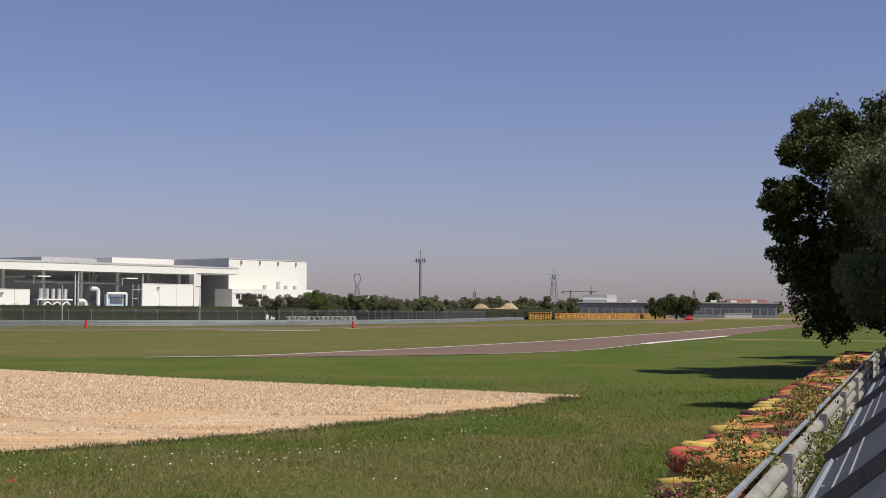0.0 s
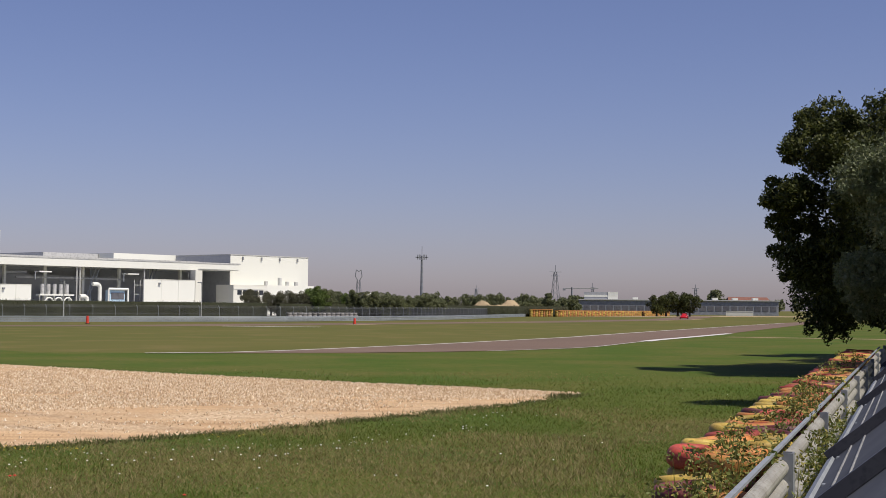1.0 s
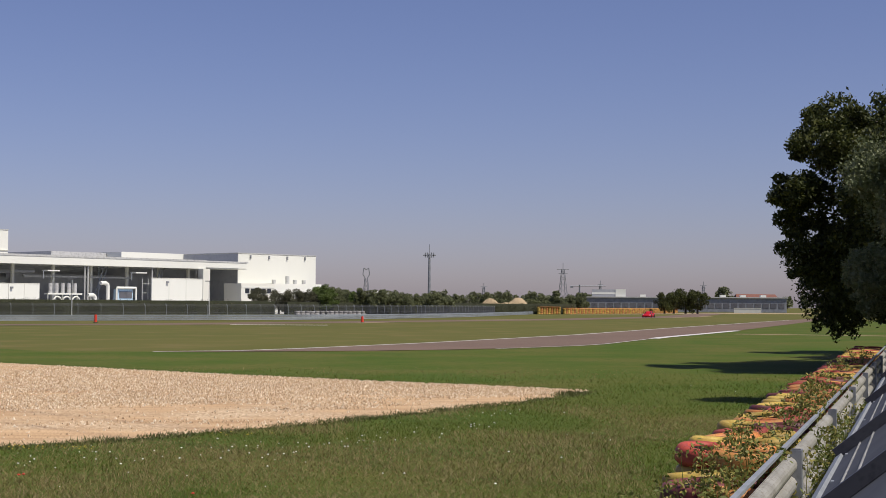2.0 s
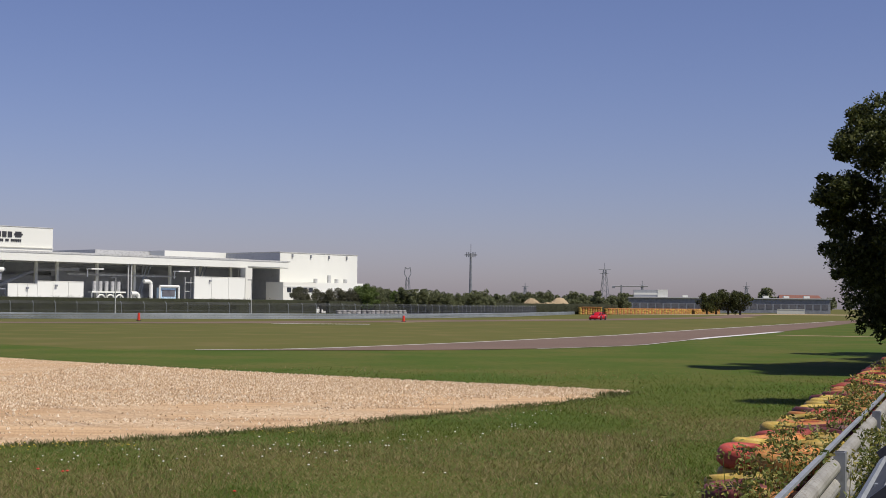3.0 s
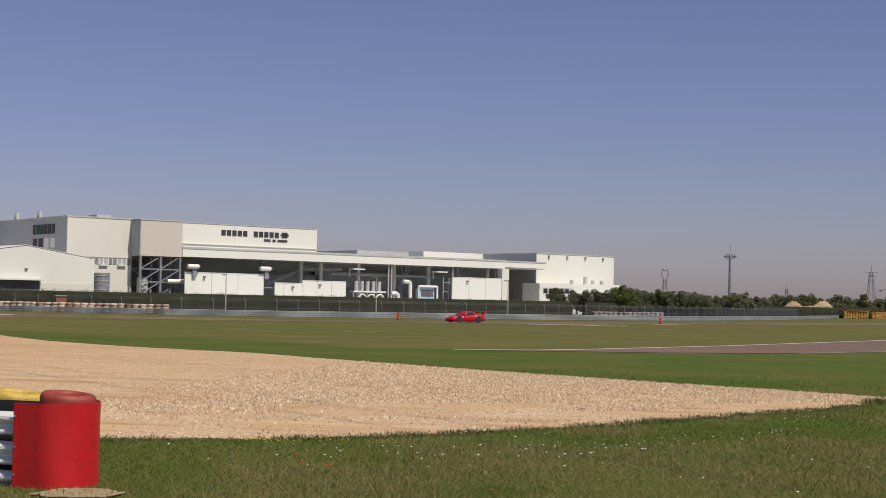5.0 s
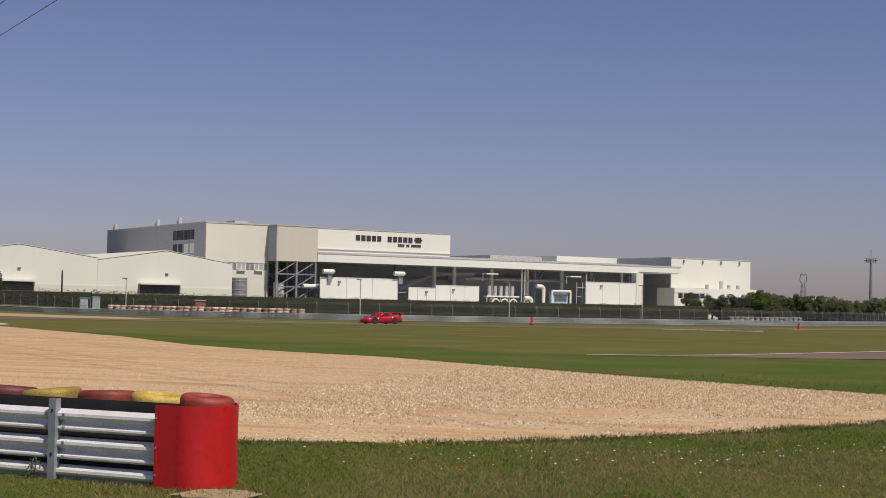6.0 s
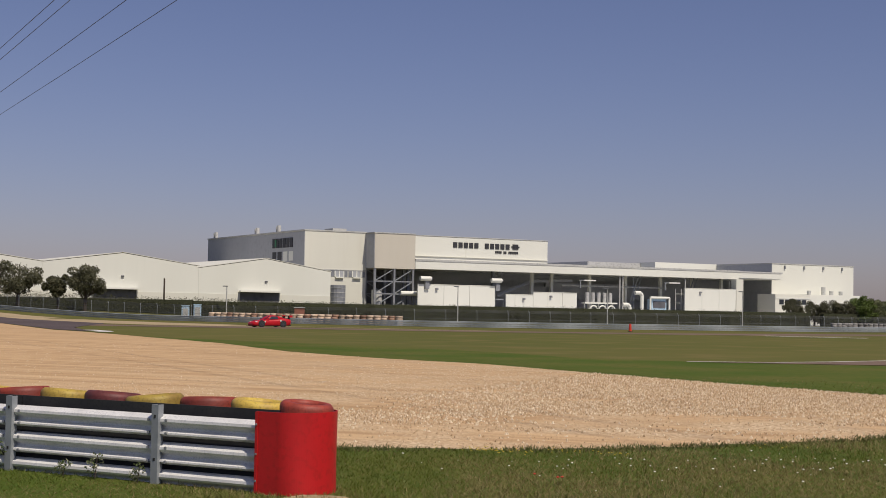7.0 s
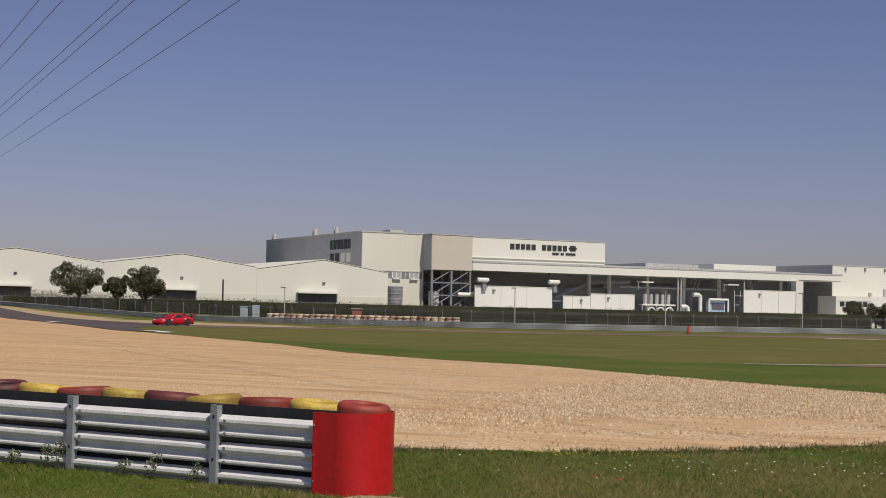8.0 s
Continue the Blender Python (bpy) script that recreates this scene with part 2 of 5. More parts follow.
ribbon("sand_line_3", [(-14, 170), (0.1, 218), (37.1, 284), (52, 330)], 1.6, 0.012, M_SAND, "dry sandy edge of the straight", "soil")
band("runoff_far", [(24, 380), (40, 400), (56, 425), (85, 460), (120, 480)], [(24, 384), (45, 428), (66, 488), (110, 530), (150, 550)], 0.011, M_SAND, n=30, cross=3, rough=0.5, label="pale sandy run-off beside the far tyre wall", category="soil")
ribbon("kerb_corner", [(-62.7, 89.9), (-63.2, 91.4), (-64.6, 92.9), (-66.2, 94.0), (-67.4, 95.2)], 1.1, 0.05, M_LINE, "white kerb at the far corner", "kerb", step=1)
ribbon("kerb_corner_2", [(-99, 123.5), (-103, 127)], 0.9, 0.05, M_LINE, "short white kerb at the far corner", "kerb", step=1)


# ---- gravel ----
G_NEAR = [(2.8, 36.5), (0.95, 32.1), (-0.3, 30.2), (-1.57, 28.05), (-2.35, 26.75), (-4.03, 24.4), (-5.43, 22.6), (-6.75, 21.3), (-8.0, 20.6), (-9.5, 19.9), (-13, 19.4), (-25, 18), (-60, 14), (-100, 10)]
G_FAR = [(2.8, 36.6), (1.0, 38.0), (-3.6, 40.9), (-9.1, 44.9), (-16.0, 50.6), (-20, 54.0), (-25.5, 56.4), (-32.3, 61.2), (-41.6, 71.1), (-57, 84), (-62.5, 88.6), (-70, 94), (-96, 119.4), (-123, 142.4), (-176, 189)]


def gravel_material():
    m = bpy.data.materials.new("gravel")
    m.use_nodes = True
    n, l = m.node_tree.nodes, m.node_tree.links
    b = n["Principled BSDF"]
    pos = n.new("ShaderNodeNewGeometry").outputs["Position"]
    vor = n.new("ShaderNodeTexVoronoi")
    vor.inputs["Scale"].default_value = 17
    big = n.new("ShaderNodeTexNoise")
    big.inputs["Scale"].default_value, big.inputs["Detail"].default_value = 0.35, 6
    rip = n.new("ShaderNodeTexNoise")
    rip.inputs["Scale"].default_value, rip.inputs["Detail"].default_value = 1.0, 4
    turn = n.new("ShaderNodeMapping")
    turn.inputs["Rotation"].default_value = (0, 0, radians(-33))
    turn.inputs["Scale"].default_value = (0.06, 1.7, 1)
    l.new(pos, vor.inputs["Vector"])
    l.new(pos, big.inputs["Vector"])
    l.new(pos, turn.inputs["Vector"])
    l.new(turn.outputs[0], rip.inputs["Vector"])
    ramp = n.new("ShaderNodeValToRGB")
    ramp.color_ramp.elements[0].color = (0.4, 0.27, 0.155, 1)
    ramp.color_ramp.elements[1].color = (0.7, 0.54, 0.36, 1)
    sep = n.new("ShaderNodeSeparateColor")
    l.new(vor.outputs["Color"], sep.inputs[0])
    l.new(sep.outputs[0], ramp.inputs[0])
    soil = n.new("ShaderNodeValToRGB")
    soil.color_ramp.elements[0].color, soil.color_ramp.elements[1].color = (0.43, 0.275, 0.148, 1), (0.6, 0.41, 0.235, 1)
    soil.color_ramp.elements[0].position, soil.color_ramp.elements[1].position = 0.36, 0.64
    l.new(rip.outputs[0], soil.inputs[0])
    cover = n.new("ShaderNodeValToRGB")
    cover.color_ramp.elements[0].position, cover.color_ramp.elements[1].position = 0.4, 0.62
    l.new(big.outputs[0], cover.inputs[0])
    mx = n.new("ShaderNodeMix")
    mx.data_type = "RGBA"
    sx, mr, mul = n.new("ShaderNodeSeparateXYZ"), n.new("ShaderNodeMapRange"), n.new("ShaderNodeMath")
    mr.inputs[1].default_value, mr.inputs[2].default_value = -34, -8
    mul.operation = "MULTIPLY"
    l.new(pos, sx.inputs[0])
    l.new(sx.outputs[0], mr.inputs[0])
    l.new(mr.outputs[0], mul.inputs[0])
    l.new(cover.outputs[0], mul.inputs[1])
    l.new(mul.outputs[0], mx.inputs[0])
    l.new(soil.outputs[0], mx.inputs[6])
    l.new(ramp.outputs[0], mx.inputs[7])
    l.new(mx.outputs[2], b.inputs["Base Color"])
    b.inputs["Roughness"].default_value, b.inputs["Specular IOR Level"].default_value = 0.95, 0.15
    bp = n.new("ShaderNodeBump")
    bp.inputs["Strength"].default_value, bp.inputs["Distance"].default_value = 0.8, 0.03
    l.new(vor.outputs["Distance"], bp.inputs["Height"])
    l.new(bp.outputs[0], b.inputs["Normal"])
    return m


M_GRAVEL = gravel_material()
band("gravel_trap", G_NEAR, G_FAR, 0.014, M_GRAVEL, n=160, cross=10, rough=0.22, seed=4, label="pale beige gravel trap with raked ripples", category="gravel")

# ---- factory: local x along the front, y into the building ----
FACADE = Matrix.Translation((-117.1, 276.2, 0)) @ Matrix.Rotation(math.atan2(0.771, 0.637), 4, "Z")


def bars(parent, rect, count, gap, name, axis="x", at=0.0, label="", material=None):
    """Plain upright bars in place of writing, one after another between rect's ends."""
    a, b, z0, z1 = rect
    w = (b - a) / count
    for i in range(count):
        if i in gap:
            continue
        p, q = a + i * w + 0.12 * w, a + (i + 1) * w - 0.12 * w
        d = (p, q, at - 0.12, at - 0.003, z0, z1) if axis == "x" else (at - 0.12, at - 0.003, p, q, z0, z1)
        part(name, boxes(d), material or M_LETTER, parent, label)


def factory():
    # tall hall; the shade on its side wall is painted in as grey
    hall = empty("factory_hall", FACADE, "tall cream factory hall with its side wall's shade painted grey", "building")
    part("wall", boxes((-24.3, -11.0, 0.0, 56, 0, 17.1)), M_CREAM, hall)
    part("shade_grey_side", boxes((-24.4, -24.303, 0.05, 55.9, 0, 17.0)), M_GREYWALL, hall, "side wall cladding with its shade painted in grey")
    part("roof", boxes((-24.5, -10.9, -0.1, 56.1, 17.1, 17.35)), M_ROOF, hall)
    part("roof_box", boxes((-17.5, -14.5, 2, 6, 17.35, 17.9)), M_ROOF, hall)
    for y in (14.7, 26.7, 52.2):
        part("chimney", rods(((-23.8, y, 17.3), (-23.8, y, 18.7), 0.4, 10), ((-23.9, y + 1, 17.3), (-23.9, y + 1, 18.5), 0.2, 8)), M_ROOF, hall)
    for x0 in (-18.6, -14.8):
        for k in range(4):
            part("window", boxes((x0 + k * 0.95, x0 + k * 0.95 + 0.75, -0.06, -0.003, 8.2, 9.4)), M_DULLSTEEL if k in (0, 3) else M_GREYWALL, hall)
        part("window_sill", boxes((x0 + 0.9, x0 + 2.65, -0.45, -0.003, 7.95, 8.17)), M_WHITE, hall)
        for k in range(1, 4):
            part("window_frame", boxes((x0 + k * 0.95 - 0.2, x0 + k * 0.95, -0.1, -0.003, 8.2, 9.4)), M_WHITE, hall, "white window post")
    part("ledge", boxes((-24.3, -11.0, -0.1, -0.003, 9.5, 9.65)), M_ROOF, hall)
    bars(hall, (5.6, 16.7, 14.0, 15.9), 6, (), "sign_bar", "y", -24.4)
    part("sign_bar_green", boxes((-24.6, -24.523, 14.3, 15.0, 14.2, 15.7)), mat("green_sign_paint", (0.03, 0.2, 0.08), None, 0.5, 1, 10, 0.0), hall, "green stroke of the sign")
    for k, y in enumerate((5.6, 8.6, 11.6, 14.4)):
        part("sign_panel", boxes((-24.46, -24.403, y, y + 2.1, 11.3, 13.2)), M_LETTER if k > 1 else M_WHITE, hall)

    # corner tower over a steel frame
    tower = empty("loading_tower", FACADE, "beige clad tower standing on an open steel frame", "building")
    part("wall", boxes((-11.0, -2.0, -4, 8, 10.05, 17.0)), M_BEIGE, tower)
    # tower side turned from the sun: shade painted as a grey sheet
    part("shade_grey_side", boxes((-11.1, -11.003, -3.9, 7.9, 10.05, 16.9)), M_GREYWALL, tower)
    part("roof", boxes((-11.2, -1.9, -4.1, 8.1, 17.0, 17.2)), M_ROOF, tower)
    for x in (-10.8, -6.5, -2.3):
        for y in (-3.7, 0.5):
            part("column", boxes((x - 0.2, x + 0.2, y - 0.2, y + 0.2, 0, 10.05)), M_DULLSTEEL, tower)
    for z in (2.5, 5.0, 7.5):
        part("beam", boxes((-10.8, -2.3, -3.8, -3.6, z - 0.12, z + 0.12)), M_DULLSTEEL, tower)
        part("beam", boxes((-10.8, -2.3, 0.4, 0.6, z - 0.12, z + 0.12)), M_DULLSTEEL, tower)
    for i in range(4):
        for x0, x1 in ((-10.8, -6.5), (-6.5, -2.3)):
            part("brace", rods(((x0, -3.7, i * 2.5), (x1, -3.7, i * 2.5 + 2.5), 0.1)), M_STEELPOST, tower)
            part("brace", rods(((x1, 0.5, i * 2.5), (x0, 0.5, i * 2.5 + 2.5), 0.08)), M_STEELPOST, tower)
    part("silo", rods(((-9.2, -1.5, 0), (-9.2, -1.5, 5.8), 1.1, 14)), M_ROOF, tower)
    part("awning", rods(((-5.3, -4.3, 5.2), (-0.4, -4.3, 5.2), 0.45, 10)), M_WHITE, tower, "white sheet-metal tube awning")
    # dark sheet: the shade behind the open frame is in its colour
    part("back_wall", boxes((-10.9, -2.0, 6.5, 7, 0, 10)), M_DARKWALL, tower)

    # hall with the lettered front
    front = empty("sign_hall", FACADE, "white factory hall with dark lettering bars on the front", "building")
    part("wall", boxes((-2.0, 32.0, 0, 34, 11.9, 17.1)), M_WHITE, front)
    part("roof", boxes((-2.0, 32.1, -0.1, 34.1, 17.1, 17.22)), M_ROOF, front)
    part("panel_seam", boxes((11.9, 11.98, -0.04, -0.003, 13, 17.0)), M_CREAM, front)
    part("ledge", boxes((-2.0, 32.0, -0.25, -0.003, 12.9, 13.0)), M_CREAM, front)
    bars(front, (8.7, 22.6, 14.95, 16.05), 11, (5,), "sign_bar", "x", 0.0)
    part("sign_mark", boxes((23.2, 24.6, -0.12, -0.003, 15.0, 16.1), (22.9, 24.9, -0.12, -0.05, 15.4, 15.7)), M_LETTER, front)
    bars(front, (18.9, 24.6, 14.05, 14.55), 14, (4, 7), "sign_bar_small", "x", 0.0)

    # canopy and the open shed below it
    can = empty("factory_canopy", FACADE, "long pale canopy over an open loading shed", "building")
    part("fascia", boxes((-2.0, 81.0, -4.2, -3.9, 10.15, 11.75)), M_WHITE, can)
    part("roof", boxes((-2.0, 81.2, -4.3, 20, 11.75, 12.15)), M_ROOF, can)
    part("fascia_end", boxes((81.0, 93.5, -4.1, -3.8, 10.5, 11.75)), M_WHITE, can)
    part("roof_end", boxes((81.2, 93.9, -4.2, 20, 11.75, 12.05)), M_ROOF, can)
    part("soffit", boxes((-2.0, 93.8, -3.9, 14.5, 10.3, 10.45)), M_WHITE, can)
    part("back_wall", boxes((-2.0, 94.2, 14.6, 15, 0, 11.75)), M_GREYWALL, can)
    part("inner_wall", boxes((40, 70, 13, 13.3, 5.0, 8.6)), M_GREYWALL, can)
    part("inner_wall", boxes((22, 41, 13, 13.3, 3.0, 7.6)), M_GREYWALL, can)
    for x in (-1.0, 19.0, 28.7, 33.7, 43.5, 53.1, 62.7, 71.5, 80):
        part("column", boxes((x - 0.28, x + 0.28, 0.6, 1.2, 0, 10.3)), M_CREAM if x > 25 else M_DULLSTEEL, can)
    for x in (17.5, 53.5, 69.0):
        part("brace", rods(((x, 0.4, 3), (x + 2.6, 0.2, 10.2), 0.14), ((x + 1.4, 0.4, 3), (x + 1.4, 0.4, 10.2), 0.12), ((x + 0.6, 0.4, 3), (x + 3.6, 0.2, 10.2), 0.12)), M_STEELPOST, can)
    for x in (38.5, 61.0):
        part("canopy_lamp", boxes((x, x + 3.0, -4.6, -2.6, 8.75, 9.0)), M_WHITE, can, "white shield under the canopy")
        part("lamp_arm", rods(((x - 0.2, -3.4, 7.2), (x - 0.2, -3.4, 8.9), 0.12), ((x - 0.2, -3.4, 8.9), (x + 1.0, -3.4, 8.9), 0.12)), M_STEELPOST, can)
    for x in (-2.2, 14.2):
        part("vent_hood", rods(((x, -6.8, 8.2), (x + 2.4, -6.8, 8.2), 0.45, 10)), M_WHITE, can, "pale curved vent hood")
        # solid dark plug paints the shade inside the hood's opening
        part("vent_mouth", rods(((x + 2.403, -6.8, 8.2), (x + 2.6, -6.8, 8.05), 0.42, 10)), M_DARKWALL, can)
        part("vent_duct", boxes((x + 1.2, x + 2.1, -6.75, -6.36, 6.1, 8.2)), M_DULLSTEEL, can)
    # sloping conveyor and steps between the yard walls
    part("conveyor", rods(((21.0, 2.5, 5.2), (30.0, 2.5, 8.6), 0.35, 6), ((30.0, 2.5, 8.6), (40.0, 2.5, 8.9), 0.35, 6)), M_GREYWALL, can, "sloping grey conveyor housing")
    part("platform", boxes((15.6, 18.4, -5.6, -3.4, 4.3, 4.5)), M_STEELPOST, can)
    for x in (15.8, 18.0):
        part("platform_leg", boxes((x, x + 0.2, -5.4, -5.2, 0, 4.297)), M_STEELPOST, can)
    for x in (48.4, 49.2, 66.2):
        part("downpipe", rods(((x, -3.6, 0), (x, -3.6, 10.3), 0.16, 8)), M_ROOF, can, "pale round downpipe")
    part("cable_tray", boxes((36.0, 64.0, 0.2, 0.6, 7.6, 7.9)), M_ROOF, can)
    for x in (62.6, 64.2):
        part("ladder_frame", rods(((x, -4.8, 0), (x, -4.8, 7.6), 0.09)), M_ROOF, can)
    for z in (4.4, 6.4):
        part("ladder_rail", boxes((62.6, 65.4, -4.9, -4.7, z, z + 0.15)), M_ROOF, can)

    # low front walls
    for x0, x1, z1 in ((-2.5, 15.4, 7.0), (18.0, 24.6, 5.4), (24.62, 35.5, 6.0), (64.0, 78.4, 7.7)):
        w = empty("yard_wall", FACADE, "white concrete panel wall before the loading shed", "wall", "yard walls")
        n = max(3, round((x1 - x0) / 6))
        for i in range(n):
            a, b = x0 + (x1 - x0) * i / n, x0 + (x1 - x0) * (i + 1) / n
            part("panel", boxes((a + 0.03, b - 0.03, -6.3, -6.0, 0, z1)), M_WHITE, w)
        part("coping", boxes((x0, x1, -6.35, -5.95, z1, z1 + 0.12)), M_CREAM, w)
        part("wall_lamp", boxes((x0 + 4, x0 + 4.5, -6.7, -6.303, z1 - 1.0, z1 - 0.6)), M_DULLSTEEL, w)
    pier = empty("yard_pier", FACADE, "tall cream wall pier beside the loading shed", "wall")
    part("wall", boxes((78.6, 80.6, -6.2, -4.4, 0, 10.1)), M_CREAM, pier)

    # white end block
    end = empty("end_block", FACADE, "white windowless factory block with low annexes", "building")
    part("wall", boxes((94.4, 120.0, 0, 45, 0, 14.2)), M_WHITE, end)
    # grey sheet paints the shade on the white block's left side
    part("shade_grey_side", boxes((94.3, 94.397, 0.05, 44.9, 0, 14.1)), M_GREYWALL, end)
    part("roof", boxes((94.3, 120.1, -0.1, 45, 14.2, 14.4)), M_ROOF, end)
    for x in (98, 104, 110, 116):
        part("scupper", boxes((x, x + 0.35, -0.3, -0.003, 13.1, 13.9)), M_DULLSTEEL, end)
    for x in (104, 108.5, 111, 114):
        part("vent", rods(((x, -2, 7.1), (x, -2, 9.0 if x == 108.5 else 8.1), 0.5, 10)), M_ROOF, end)
    part("annex", boxes((100.6, 116.2, -6, -0.1, 0, 7.1)), M_WHITE, end)
    part("office", boxes((90.0, 100.4, -6.2, -0.1, 0, 7.0)), M_CREAM, end)
    for k in range(5):
        part("window", boxes((91.2 + k * 1.7, 92.5 + k * 1.7, -6.28, -6.203, 4.7, 5.8)), M_GLASS, end)
    part("office_band", boxes((90.0, 100.4, -6.3, -6.203, 6.0, 6.3)), M_WHITE, end)

    # roof lights behind the canopy
    box_ = empty("roof_monitor", FACADE, "white raised roof part behind the canopy", "building")
    part("wall", boxes((75.6, 101, 20.2, 40, 0, 14.4)), M_WHITE, box_)
    slope = empty("rear_hall", FACADE, "grey rear hall with a low pitched roof", "building")
    part("wall", boxes((40, 75.5, 20.2, 50, 0, 12.5)), M_GREYWALL, slope)
    part("roof", boxes((60, 75.5, 26, 50, 12.5, 14.2)), M_ROOF, slope)

    # process plant in the open shed
    for x, hz in ((49.4, 3.4), (52.6, 6.0)):
        pipe = empty("duct", FACADE, "thick white bent duct in the loading shed", "pipe", "ducts")
        part("riser", rods(((x, -6, 0), (x, -6, hz), 0.42, 10)), M_WHITE, pipe)
        part("elbow", rods(((x, -6, hz), (x - 0.5, -6, hz + 0.45), 0.42, 10), ((x - 0.5, -6, hz + 0.45), (x - 1.9, -6, hz + 0.45), 0.42, 10)), M_WHITE, pipe)
    fr = empty("filter_unit", FACADE, "pale blue filter unit with a white pipe frame", "machine")
    part("body", boxes((55.2, 59.2, -6.0, -4.5, 0, 5.2)), M_BLUE, fr)
    part("pipe", rods(((54.6, -6.4, 0), (54.6, -6.4, 5.5), 0.2, 8), ((54.6, -6.4, 5.5), (59.7, -6.4, 5.5), 0.26, 8), ((59.7, -6.4, 5.5), (59.7, -6.4, 0), 0.22, 8)), M_WHITE, fr)
    part("hatch", boxes((55.6, 58.9, -6.1, -6.003, 3.3, 4.7)), M_DARKWALL, fr)
    sl = empty("silo_row", FACADE, "row of small grey silos on a steel frame", "silo")
    for k in range(5):
        part("silo", rods(((38.6 + k * 1.5, -5.5, 4.2), (38.6 + k * 1.5, -5.5, 6.3), 0.42, 10)), M_ROOF, sl)
        part("leg", rods(((38.0 + k * 1.8, -5.5, 0), (38.0 + k * 1.8, -5.5, 4.2), 0.15)), M_WHITE, sl)
    for k in range(3):      # curved pipe loops under the deck
        ring = [Vector((40.0 + k * 2.3 + 1.0 * math.cos(a * math.pi / 8), -6.0, 2.4 + 1.1 * math.sin(a * math.pi / 8))) for a in range(9)]
        bm = bmesh.new()
        tube(bm, [Vector((ring[0].x, -6.0, 0.2))] + ring + [Vector((ring[-1].x, -6.0, 0.2))], 0.16, 6)
        part("pipe_loop", bm, M_WHITE, sl)
    part("deck", boxes((37.6, 46.0, -6.2, -4.8, 3.9, 4.2)), M_WHITE, sl)

    # pale slab hidden behind the hedge, added to reflect light under the canopy
    yard = boxes((-30, 130, -34, 14, 0.01, 0.05))
    tagged(finish("bounce_slab", yard, M_ROOF), "unseen pale slab added to bounce light into the shed", "paving", kind="structure").matrix_basis = FACADE


factory()


# ---- white sheds with pitched roofs ----
def shed(x0, x1, peak, eave, d0):
    """Gable front between x0 and x1 in the facade's space."""
    sh = empty("white_shed", FACADE, "long white shed with a low pitched gable", "building", "white sheds")
    bm = bmesh.new()
    mid = (x0 + x1) / 2
    lo = [bm.verts.new(p) for p in ((x0, d0, 0), (x1, d0, 0), (x1, d0, eave), (mid, d0, peak), (x0, d0, eave))]
    hi = [bm.verts.new(v.co + Vector((0, 60, 0))) for v in lo]
    bm.faces.new(lo)
    bm.faces.new(hi[::-1])
    for i in range(5):
        bm.faces.new((lo[i], hi[i], hi[(i + 1) % 5], lo[(i + 1) % 5]))
    bmesh.ops.recalc_face_normals(bm, faces=bm.faces)
    part("wall", bm, M_WHITE, sh)
    for a, za, b, zb in ((x0 - 0.2, eave + 0.05, mid, peak + 0.12), (mid, peak + 0.12, x1 + 0.2, eave + 0.05)):
        bm = bmesh.new()
        v = [bm.verts.new(p) for p in ((a, d0 - 0.05, za), (b, d0 - 0.05, zb), (b, d0 + 60, zb), (a, d0 + 60, za))]
        w = [bm.verts.new(q.co + Vector((0, 0, 0.1))) for q in v]
        bm.faces.new(v)
        bm.faces.new(w[::-1])
        for i in range(4):
            bm.faces.new((v[i], w[i], w[(i + 1) % 4], v[(i + 1) % 4]))
        bmesh.ops.recalc_face_normals(bm, faces=bm.faces)
        part("roof", bm, M_CREAM, sh)
    part("gable_lamp", boxes((mid - 0.25, mid + 0.25, d0 - 0.2, d0 - 0.003, eave - 2.3, eave - 2.0)), M_DARKWALL, sh)
    part("plinth", boxes((x0, x1, d0 - 0.08, d0 - 0.003, 0, 4.2)), M_CREAM, sh)
    part("gate", boxes((mid - 5.0, mid + 2.5, d0 - 0.16, d0 - 0.083, 0, 4.6)), M_DARKWALL, sh)
    part("gate_hood", boxes((mid - 5.3, mid + 2.8, d0 - 1.2, d0 - 0.163, 4.6, 4.85)), M_WHITE, sh)


shed(-108.0, -78.72, 10.9, 9.0, -15)
shed(-78.7, -51.12, 10.9, 9.0, -15)
shed(-51.1, -25.4, 10.7, 8.7, -15)
tank = empty("water_tank", FACADE, "grey ribbed steel tank beside the white shed", "tank")
part("shell", rods(((-23.6, -14, 0), (-23.6, -14, 6.3), 1.6, 16)), M_DULLSTEEL, tank)
for k in range(7):
    part("rib", rods(((-23.6, -14, 0.6 + k * 0.85), (-23.6, -14, 0.7 + k * 0.85), 1.66, 16)), M_ROOF, tank)


